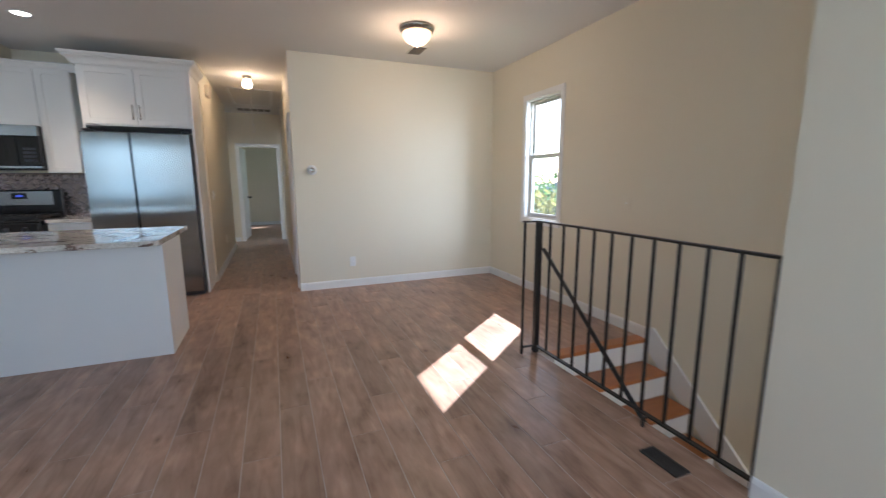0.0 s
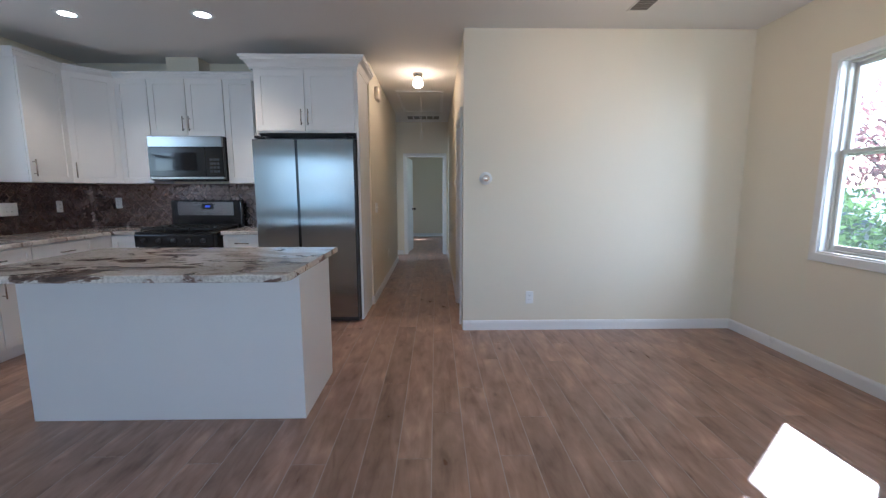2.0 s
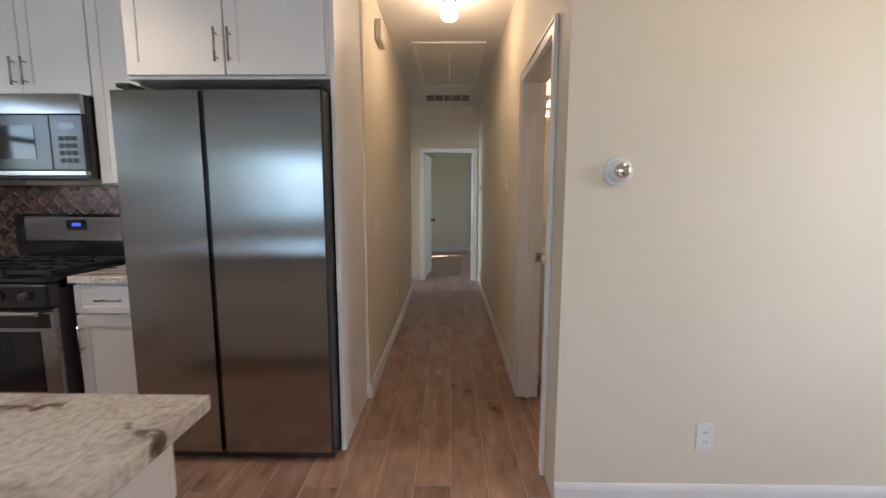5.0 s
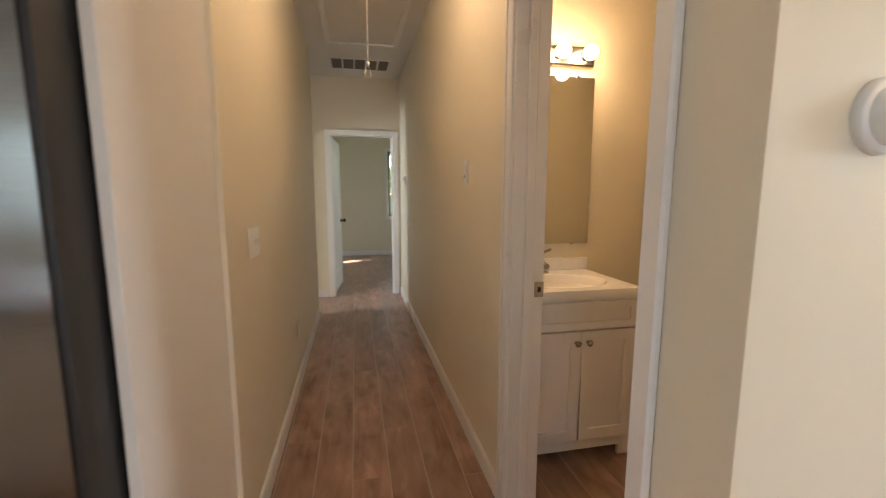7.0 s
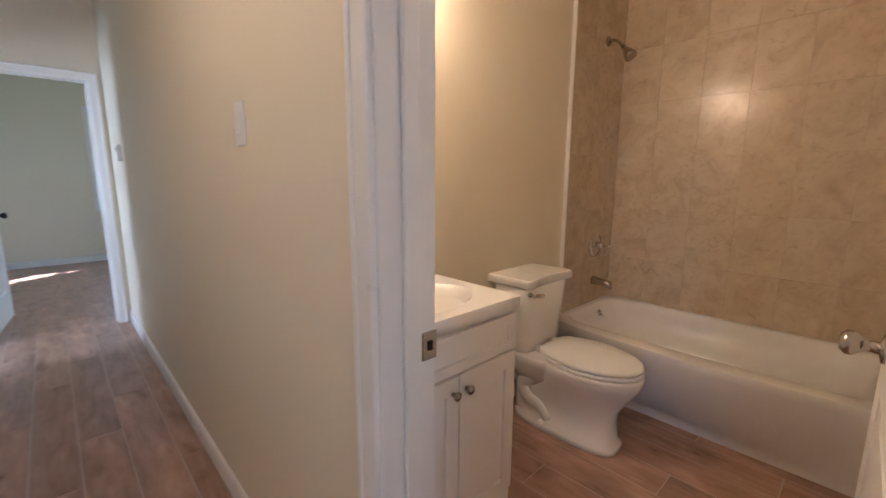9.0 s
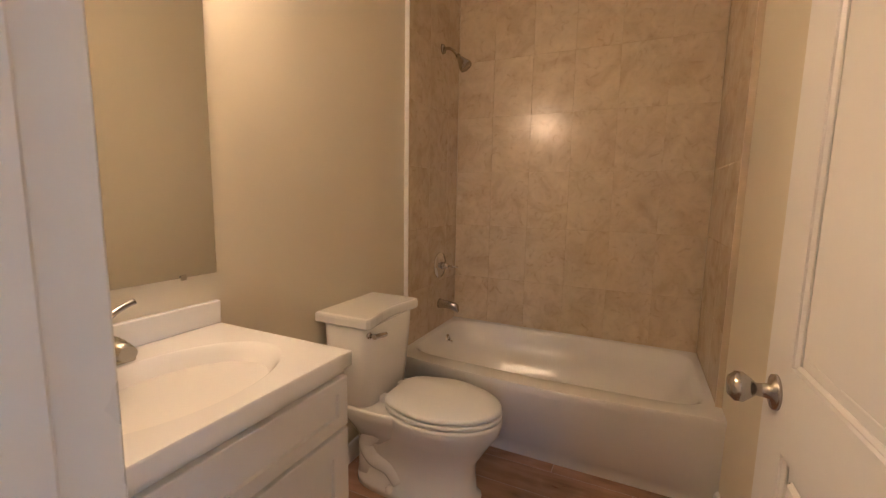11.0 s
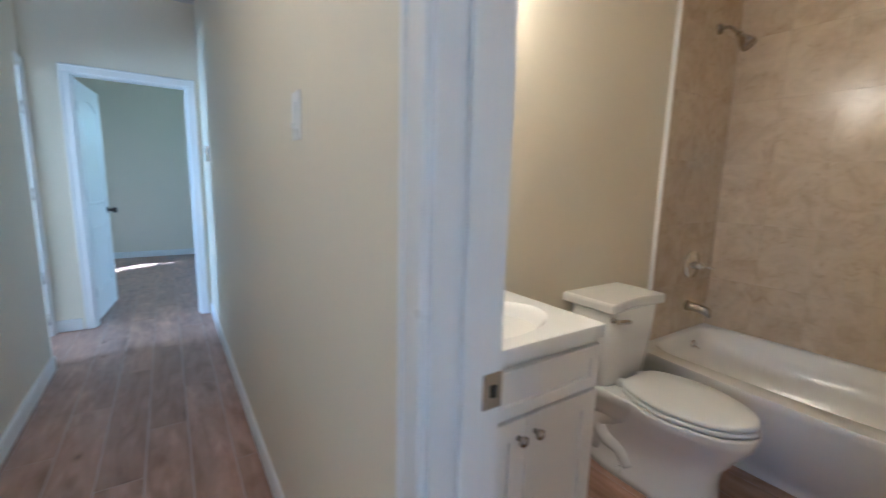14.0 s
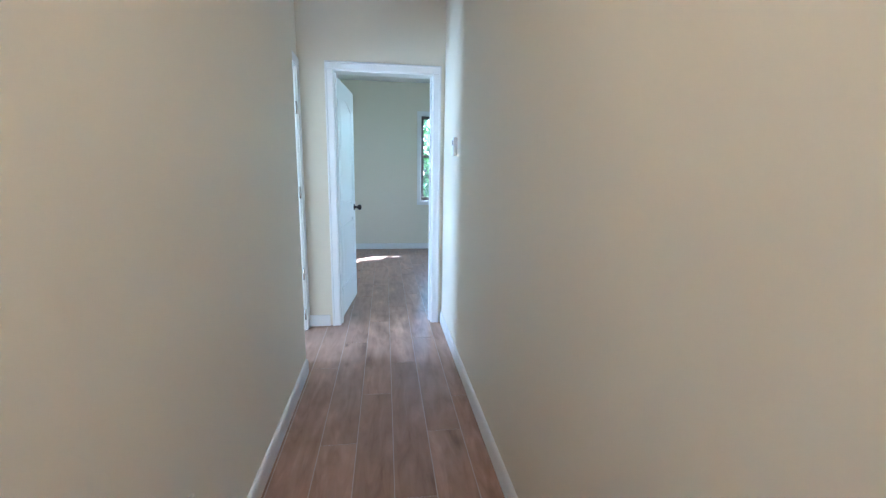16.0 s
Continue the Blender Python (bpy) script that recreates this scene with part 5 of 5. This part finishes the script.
loft(bm, [oval(0, -0.24, 0.085, 0.18, 0.14, 0.20, sq=3), oval(0, -0.22, 0.125, 0.19, 0.16, 0.29, sq=3.5), oval(0, -0.21, 0.165, 0.20, 0.175, 0.35, sq=4), oval(0, -0.21, 0.172, 0.20, 0.18, 0.385, sq=4), oval(0, -0.21, 0.166, 0.195, 0.175, 0.397, sq=4)])
part("deck", bm, PORC, tl)
bm = bmesh.new()
loft(bm, [oval(0, -0.22, 0.086, 0.14, 0.135, 0.001, sq=3), oval(0, -0.22, 0.084, 0.14, 0.13, 0.10, sq=3), oval(0, -0.22, 0.088, 0.14, 0.13, 0.24, sq=3), oval(0, -0.22, 0.10, 0.15, 0.14, 0.31, sq=3)])
part("pedestal", bm, PORC, tl)
for s in (-1, 1):
    bm = bmesh.new()
    bent(bm, [(s * 0.060, -0.32, 0.26), (s * 0.066, -0.23, 0.255), (s * 0.068, -0.165, 0.20), (s * 0.068, -0.20, 0.135), (s * 0.068, -0.28, 0.115), (s * 0.066, -0.33, 0.06)], 0.042, 14)
    part("trapway", bm, PORC, tl)
bm = bmesh.new()
loft(bm, [oval(0, -0.12, 0.15, 0.10, 0.10, 0.375, sq=5), oval(0, -0.125, 0.168, 0.108, 0.105, 0.41, sq=5), oval(0, -0.130, 0.186, 0.115, 0.112, 0.60, sq=6), oval(0, -0.132, 0.194, 0.120, 0.116, 0.745, sq=6)])
part("tank", bm, PORC, tl)


def lid_ring(g, z):
    pts = [(-1, 1), (-1, -0.98), (-0.92, -1.04), (-0.7, -1.0), (-0.35, -0.88), (0, -0.84), (0.35, -0.88), (0.7, -1.0), (0.92, -1.04), (1, -0.98), (1, 1)]
    return [(x * 0.205 * g, -0.132 + y * 0.128 * g, z) for x, y in pts]


bm2 = bmesh.new()
loft(bm2, [lid_ring(0.97, 0.746), lid_ring(1.0, 0.752), lid_ring(1.0, 0.776), lid_ring(0.985, 0.785), lid_ring(0.94, 0.790)])
for f in bm2.faces:
    f.smooth = False
part("tank_lid", bm2, PORC, tl)
hd = bmesh.new()
lathe(hd, [(0.0, -0.016), (0.012, -0.014), (0.015, 0.0), (0.0, 0.002)], (-0.160, -0.244, 0.712), 'Y', 16)
tube(hd, (-0.160, -0.244, 0.712), (-0.160, -0.274, 0.712), 0.009, seg=10)
bent(hd, [(-0.172, -0.270, 0.713), (-0.140, -0.276, 0.712), (-0.095, -0.272, 0.704)], 0.0105, 10)
part("flush_handle", hd, CHROME, tl, "chrome flush lever")


def lid_oval(ax, ayf, ayb, z, n=40):
    """Round in front, drawn in to a straight edge at the hinge."""
    out = []
    for k in range(n):
        a = 2 * math.pi * k / n
        c, q = math.cos(a), math.sin(a)
        p = 5.0 if q > 0 else 2.0
        r = (abs(c) ** p + abs(q) ** p) ** (-1 / p)
        narrow = 1 - 0.24 * max(0, r * q)
        out.append((ax * r * c * narrow, -0.458 + (ayb if q > 0 else ayf) * r * q, z))
    return out


bm = bmesh.new()
loft(bm, [lid_oval(0.180, 0.277, 0.185, 0.400), lid_oval(0.185, 0.282, 0.19, 0.405), lid_oval(0.185, 0.282, 0.19, 0.416), lid_oval(0.180, 0.277, 0.185, 0.4195)])
part("seat", bm, PLASTIC, tl)
bm = bmesh.new()
loft(bm, [lid_oval(0.178, 0.274, 0.19, 0.4225), lid_oval(0.183, 0.280, 0.195, 0.427), lid_oval(0.182, 0.279, 0.194, 0.437), lid_oval(0.172, 0.268, 0.184, 0.443), lid_oval(0.09, 0.14, 0.10, 0.446)])
part("lid", bm, PLASTIC, tl)
for s in (-1, 1):
    part("hinge_cap", B(s * 0.07 - 0.02, s * 0.07 + 0.02, -0.265, -0.235, 0.397, 0.43, bevel=0.008, seg=2), PLASTIC, tl)
    part("bolt_cap", lathe(bmesh.new(), [(0.017, 0.0), (0.017, 0.012), (0.010, 0.022), (0.0, 0.024)], (s * 0.108, -0.30, 0.028), 'Z', 14), PORC, tl)
sv = thing("supply_valve", pose(1.93, 6.826, 0.17), "chrome water supply stop with braided hose", "valve")
bm = bmesh.new()
lathe(bm, [(0.0, 0.0), (0.028, 0.0), (0.024, 0.006), (0.0, 0.008)], axis='Y', seg=18)
tube(bm, (0, 0, 0), (0, -0.06, 0), 0.008, seg=10)
part("stop", bm, CHROME, sv)
bm = bmesh.new()
bent(bm, [(0, -0.055, 0), (0.0, -0.06, 0.08), (0.03, -0.07, 0.16), (0.10, -0.09, 0.22)], 0.006, 8)
part("hose", bm, NICKEL, sv)

# bathtub
tb = thing("bathtub", pose(2.60, 5.3005, 0), "white alcove bathtub with a bowed front apron", "bathtub")
LX, LY, RIM = 0.775, 1.539, 0.405
bm = bmesh.new()
n = 24
ap = []
for z, push in ((0.0, 0.0), (0.06, -0.002), (0.085, -0.012), (RIM - 0.05, -0.022), (RIM - 0.012, -0.034), (RIM, -0.028)):
    row = []
    for k in range(n + 1):
        u = k / n
        bow = -0.058 * math.sin(math.pi * u) * (0.25 + 0.75 * z / RIM) if z > 0.07 else 0.0
        row.append(bm.verts.new((push + bow, LY * u, z)))
    ap.append(row)
for a, b in zip(ap, ap[1:]):
    for k in range(n):
        f = bm.faces.new((a[k], a[k + 1], b[k + 1], b[k]))
        f.smooth = True
part("apron", bm, ACRYL, tb)
bm = bmesh.new()
m = 96


def rim_out(k):
    a = 2 * math.pi * k / m
    c, q = math.cos(a), math.sin(a)
    t = 1 / max(abs(c), abs(q))
    x, y = LX / 2 * (1 + c * t), LY / 2 * (1 + q * t)
    if x < 1e-4:
        x = -0.028 - 0.058 * math.sin(math.pi * min(max(y / LY, 0), 1))
    elif c < 0:
        x -= 0.028 * (1 - 2 * x / LX)
    return (x, y, RIM)


def basin(k, fx, fy, z, sq):
    a = 2 * math.pi * k / m
    c, s = math.cos(a), math.sin(a)
    r = (abs(c) ** sq + abs(s) ** sq) ** (-1 / sq)
    bow = -0.035 if c < 0 else 0
    return (LX / 2 + 0.0 + (fx - (bow * (1 - abs(s)) if c < 0 else 0)) * r * c, LY / 2 + fy * r * s, z)


rings = [[rim_out(k) for k in range(m)]]
for fx, fy, z, sq in ((0.338, 0.722, RIM, 9), (0.330, 0.714, RIM - 0.004, 9), (0.322, 0.702, RIM - 0.020, 8), (0.312, 0.684, RIM - 0.065, 7), (0.298, 0.655, 0.255, 5), (0.270, 0.610, 0.245, 4), (0.245, 0.575, 0.13, 3.6), (0.205, 0.53, 0.09, 3.2)):
    rings.append([basin(k, fx, fy, z, sq) for k in range(m)])
loft(bm, rings, caps=(False, True))
part("basin", bm, ACRYL, tb)
part("overflow_plate", lathe(bmesh.new(), [(0.0, 0.012), (0.026, 0.012), (0.034, 0.004), (0.034, 0.0)], (LX / 2 + 0.12, LY - 0.082, 0.325), 'Y', 22), CHROME, tb)
bm = bmesh.new()
tube(bm, (LX / 2 + 0.12, LY - 0.094, 0.325), (LX / 2 + 0.12, LY - 0.122, 0.315), 0.005, seg=8)
part("overflow_lever", bm, CHROME, tb)
part("drain", lathe(bmesh.new(), [(0.0, 0.094), (0.03, 0.094), (0.034, 0.0905)], (LX / 2, LY - 0.32, 0), 'Z', 20), CHROME, tb)

# tub fittings on the tiled end wall
WY = 6.818
sh = thing("shower", pose(3.095, WY, 2.15), "brushed nickel shower arm and head", "shower")
part("flange", lathe(bmesh.new(), [(0.0, 0.0), (0.030, 0.0), (0.026, 0.010), (0.010, 0.014)], axis='Y', seg=22), NICKEL, sh)
part("arm", bent(bmesh.new(), [(0, 0, 0), (0, -0.035, 0.0), (0, -0.065, -0.012), (0, -0.105, -0.055)], 0.0095, 12), NICKEL, sh)
q = Matrix.Translation((0, -0.105, -0.055)) @ Matrix.Rotation(radians(-38), 4, 'X')
part("head", lathe(bmesh.new(), [(0.0, 0.012), (0.014, 0.010), (0.016, -0.012), (0.020, -0.022), (0.034, -0.055), (0.040, -0.075), (0.038, -0.086), (0.0, -0.086)], seg=28), NICKEL, sh, m=q)
sv2 = thing("shower_valve", pose(3.10, WY, 0.818), "chrome round shower valve with lever", "valve")
part("plate", lathe(bmesh.new(), [(0.0, 0.0), (0.085, 0.0), (0.082, 0.008), (0.045, 0.014), (0.030, 0.018), (0.0, 0.018)], axis='Y', seg=36), CHROME, sv2)
bm = bmesh.new()
tube(bm, (0, -0.017, 0), (0, -0.065, 0), 0.024, 0.018, seg=20)
tube(bm, (0, -0.052, 0), (0.012, -0.125, -0.004), 0.007, 0.006, seg=10)
part("lever", bm, CHROME, sv2)
sp = thing("tub_spout", pose(3.105, WY, 0.563), "brushed nickel tub spout", "tub spout")
bm = bmesh.new()
N = 16
rg = []
for s_, (y, z, r, rz) in enumerate(((0, 0, 0.032, 0.032), (-0.03, 0, 0.027, 0.027), (-0.08, -0.003, 0.025, 0.025), (-0.115, -0.010, 0.023, 0.027), (-0.132, -0.020, 0.019, 0.026), (-0.138, -0.028, 0.010, 0.014))):
    rg.append([(r * math.cos(2 * math.pi * k / N), y, z + rz * math.sin(2 * math.pi * k / N)) for k in range(N)])
loft(bm, rg)
part("spout", bm, NICKEL, sp)

# ---- outdoors ----
GZ = -2.9
GRASS = mat("lawn", (0.075, 0.12, 0.035), 0.9, vary=0.4, scale=0.6, fine=14, bump=0.3)
BARK = mat("bark", (0.10, 0.075, 0.055), 0.9, vary=0.3, scale=5, fine=40, bump=0.5)


def leaf_material(name, color):
    m, nt, p = nodes_of(name)
    geo = nt.nodes.new("ShaderNodeNewGeometry")
    lo, hi = tuple(c * 0.6 for c in color), tuple(c * 1.5 for c in color)
    col = ramp(nt, geo.outputs["Random Per Island"], [(0.0, lo), (1.0, hi)])
    d, t, mx = nt.nodes.new("ShaderNodeBsdfDiffuse"), nt.nodes.new("ShaderNodeBsdfTranslucent"), nt.nodes.new("ShaderNodeMixShader")
    mx.inputs[0].default_value = 0.6
    nt.links.new(col.outputs[0], d.inputs[0])
    nt.links.new(col.outputs[0], t.inputs[0])
    nt.links.new(d.outputs[0], mx.inputs[1])
    nt.links.new(t.outputs[0], mx.inputs[2])
    nt.links.new(mx.outputs[0], nt.nodes["Material Output"].inputs[0])
    return m


LEAF = leaf_material("green_leaves", (0.11, 0.19, 0.06))
LEAFY = leaf_material("yellow_green_leaves", (0.26, 0.24, 0.08))
LEAFR = leaf_material("red_leaves", (0.32, 0.15, 0.14))
tagged(new("ground", mesh_of("ground", B(-400, 400, -400, 400, GZ - 0.2, GZ), GRASS)), "green lawn round the house", "ground", kind="structure")


def tree(m, height, spread, leaves, leaf_mat, label, seed, size=0.16, low=0.35):
    rnd = random.Random(seed)
    root = thing("tree", m, label, "tree")
    bm = bmesh.new()
    tube(bm, (0, 0, 0), (0.1, 0.05, height * 0.45), 0.17, 0.11, seg=10)
    tips = []
    for k in range(9):
        a = 2.4 * k
        z0 = height * (low + 0.05 * (k % 3))
        r = spread * rnd.uniform(0.55, 0.95)
        z1 = height * rnd.uniform(low + 0.15, 0.95)
        tip = Vector((r * math.cos(a), r * math.sin(a), z1))
        mid = Vector((tip.x * 0.5, tip.y * 0.5, z0 + (z1 - z0) * 0.65))
        tube(bm, (0.08, 0.04, z0), mid, 0.075, 0.045, seg=7)
        tube(bm, mid, tip, 0.045, 0.012, seg=6)
        tips += [mid, tip, (mid + tip) / 2]
    tips.append(Vector((0, 0, height * 0.95)))
    part("trunk", bm, BARK, root)
    bm = bmesh.new()
    for _ in range(leaves):
        c = rnd.choice(tips)
        p = c + Vector((rnd.gauss(0, 1), rnd.gauss(0, 1), rnd.gauss(0, 0.8))) * spread * 0.22
        u = Vector((rnd.gauss(0, 1), rnd.gauss(0, 1), rnd.gauss(0, 1))).normalized()
        v = u.cross(Vector((rnd.gauss(0, 1), rnd.gauss(0, 1), rnd.gauss(0, 1)))).normalized()
        s = size * rnd.uniform(0.5, 1.2)
        bm.faces.new([bm.verts.new(p - u * s), bm.verts.new(p + v * s * 0.45), bm.verts.new(p + u * s), bm.verts.new(p - v * s * 0.45)])
    part("crown", bm, leaf_mat, root)
    return root


tree(pose(17.0, 15.2, GZ), 8.8, 2.8, 2000, LEAFR, "red-leaved tree beyond the side window", 3, 0.16)
tree(pose(16.5, 20.0, GZ), 4.4, 2.6, 2500, LEAF, "green tree near the neighbouring house", 5, 0.2, 0.2)
tree(pose(9.0, 12.6, GZ), 3.5, 2.0, 3600, LEAFY, "low yellow-green tree in the yard", 7, 0.14, 0.15)
tree(pose(11.6, 11.9, GZ), 3.7, 2.2, 4000, LEAF, "low green tree in the yard", 8, 0.14, 0.15)
tree(pose(2.6, 19.0, GZ), 7.0, 3.0, 5000, LEAF, "leafy green tree behind the bedroom window", 11, 0.16, 0.2)
# out of view, added to keep direct sun out of window_5
tree(pose(6.4, 14.2, GZ), 8.5, 2.6, 3600, LEAF, "unseen dense green tree added to shade the bedroom side window", 19, 0.2, 0.3)
tree(pose(4.6, 16.6, GZ), 8.5, 2.2, 1300, LEAFY, "tall sparse tree shading the bedroom window", 13, 0.17, 0.4)
tree(pose(-3.2, -12.0, GZ), 6.0, 3.0, 3000, LEAF, "green tree in front of the house", 17, 0.2, 0.2)

hs = thing("neighbour_house", pose(24.0, 25.5, GZ, 0, 0, 25), "pale neighbouring house with a grey-blue shingle roof", "house")
part("wall", B(-5, 5, -3.5, 3.5, 0, 2.7), mat("pale_siding", (0.55, 0.55, 0.53), 0.7, stretch=(1, 1, 12)), hs)
bm = bmesh.new()
a = [(-5.4, -3.9, 2.65), (5.4, -3.9, 2.65), (5.4, 0, 4.4), (-5.4, 0, 4.4), (-5.4, 3.9, 2.65), (5.4, 3.9, 2.65)]
v = [bm.verts.new(p) for p in a]
for q in ((0, 1, 2, 3), (3, 2, 5, 4), (0, 3, 4), (1, 5, 2), (0, 4, 5, 1)):
    bm.faces.new([v[i] for i in q])
part("roof", bm, mat("grey_shingles", (0.30, 0.33, 0.38), 0.85, vary=0.2, scale=3, fine=20, bump=0.4), hs)
for x in (-3, 0, 3):
    w = part("window", B(x - 0.5, x + 0.5, -3.56, -3.49, 1.0, 2.1), TRIM, hs)
    part("pane", B(x - 0.42, x + 0.42, -3.58, -3.565, 1.08, 2.02), DARKGLASS, w)

# ---- wall tiles of the tub surround ----
TW_, TH_, TG = 0.2505, 0.355, 0.0012


def tile_field(name, axis, a0, a1, face, sign, start, label):
    """Tiles proud of a backing; axis is the horizontal run, face the tile face, sign towards the room."""
    b0, b1 = sorted((face - sign * 0.006, face - sign * 0.0015))
    bk0, bk1 = sorted((face - sign * 0.0225, face - sign * 0.003))
    back = solid(name, B(a0, a1, bk0, bk1, 0.406, TOP - 0.001) if axis == 'x' else B(bk0, bk1, a0, a1, 0.406, TOP - 0.001), TGROUT, label, "wall tiles")
    t0, t1 = sorted((face, face - sign * 0.006))
    meshes = {}
    k0 = math.floor((a0 - start) / TW_)
    for i in range(k0, k0 + 12):
        p0, p1 = max(a0, start + i * TW_), min(a1, start + (i + 1) * TW_)
        if p1 - p0 < 0.02:
            continue
        for j in range(-5, 4):
            z0, z1 = max(0.407, 1.78 + j * TH_), min(TOP - 0.002, 1.78 + (j + 1) * TH_)
            if z1 - z0 < 0.02:
                continue
            key = (round(p1 - p0, 4), round(z1 - z0, 4))
            if key not in meshes:
                g = TG / 2
                w, h = key
                bm = B(g, w - g, 0, 0.006, g, h - g, bevel=0.0005) if axis == 'x' else B(0, 0.006, g, w - g, g, h - g, bevel=0.0005)
                meshes[key] = mesh_of("tile", bm, TILE)
            ob = new("tile", meshes[key])
            ob.location = (p0, t0, z0) if axis == 'x' else (t0, p0, z0)
            ob.parent = back
    return back


tile_field("tile_wall_1", 'y', 5.322, 6.818, 3.358, -1, 6.071, "beige travertine-look wall tiles behind the tub")
tile_field("tile_wall_2", 'x', 2.69, 3.357, 6.818, -1, 2.69, "beige travertine-look wall tiles at the shower end")
tile_field("tile_wall_3", 'x', 2.69, 3.357, 5.322, 1, 2.69, "beige travertine-look wall tiles at the tub's far end")
solid("tile_edge_trim", B(2.682, 2.6895, 6.815, 6.839, 0.406, TOP - 0.002), TRIM, "thin white tile edge trim", "trim")
solid("tile_edge_trim", B(2.684, 2.6895, 5.301, 5.325, 0.406, TOP - 0.002), TGROUT, "thin beige tile edge trim", "trim")

# ---- floor planks ----
PW, PL, PG = 0.170, 1.20, 0.0040
plank_meshes = {}
rest = bmesh.new()
spans = []


AREAS = [(-3.42, 2.335, -2.2, 2.515), (-3.42, 3.34, 2.515, 5.115), (-3.42, -0.36, 5.115, 5.60), (-0.36, 0.772, 5.115, 6.05), (-0.21, 0.772, 6.05, 9.12),
         (-2.6, 0.772, 9.12, 9.962), (-2.6, -0.36, 8.1, 9.12), (0.772, 0.900, 5.35, 6.075), (0.900, 2.64, 5.30, 6.84), (-0.08, 0.677, 9.962, 10.082), (-1.48, 2.6, 10.082, 13.57)]
for i in range(-21, 22):
    r = random.Random(i * 7 + 3)
    shift = (i % 3) * PL / 3 + r.uniform(-0.06, 0.06)
    p0, p1 = -0.015 + i * PW, -0.015 + (i + 1) * PW
    for j in range(-4, 13):
        q0, q1 = shift + j * PL, shift + (j + 1) * PL
        cut = [(max(p0, a), min(p1, b), max(q0, c), min(q1, d)) for a, b, c, d in AREAS]
        cut = sorted([c for c in cut if c[1] - c[0] > 1e-4 and c[3] - c[2] > 1e-4], key=lambda c: (c[0], c[2]))
        joined = []
        for c in cut:
            if joined and abs(joined[-1][0] - c[0]) < 1e-4 and abs(joined[-1][1] - c[1]) < 1e-4 and abs(joined[-1][3] - c[2]) < 1e-4:
                joined[-1] = (*joined[-1][:3], c[3])
            else:
                joined.append(c)
        spans += [c for c in joined if c[1] - c[0] > 0.012 and c[3] - c[2] > 0.012]


def near(s):
    x, y = (s[0] + s[1]) / 2, (s[2] + s[3]) / 2
    return (-0.3 < x < 0.8 and y > 0.5 and y < 10.0) or (x > 0.8 and y > 5.3 and y < 6.9) or (-0.3 <= x < 2.35 and 1.2 < y < 5.2) or (x >= 2.3 and 2.5 < y < 5.2) or (-1.4 < x < -0.3 and 2.0 < y < 3.7) or (-0.4 < x < 0.8 and y < 11)


picked = 0
for s in spans:
    if near(s) and picked < 300:
        key = (round(s[1] - s[0], 3), round(s[3] - s[2], 3))
        if key not in plank_meshes:
            g = PG / 2
            plank_meshes[key] = mesh_of("plank", B(g, key[0] - g, g, key[1] - g, -0.007, 0.0, bevel=0.0006), PLANK)
        ob = new("plank", plank_meshes[key])
        ob.location = (s[0], s[2], 0)
        ob.parent = floor
        picked += 1
    else:
        g = PG / 2
        box(rest, s[0] + g, s[1] - g, s[2] + g, s[3] - g, -0.007, 0.0)
ob = tagged(new("planks", mesh_of("planks", rest, PLANK)), kind="stuff")
ob.parent = floor
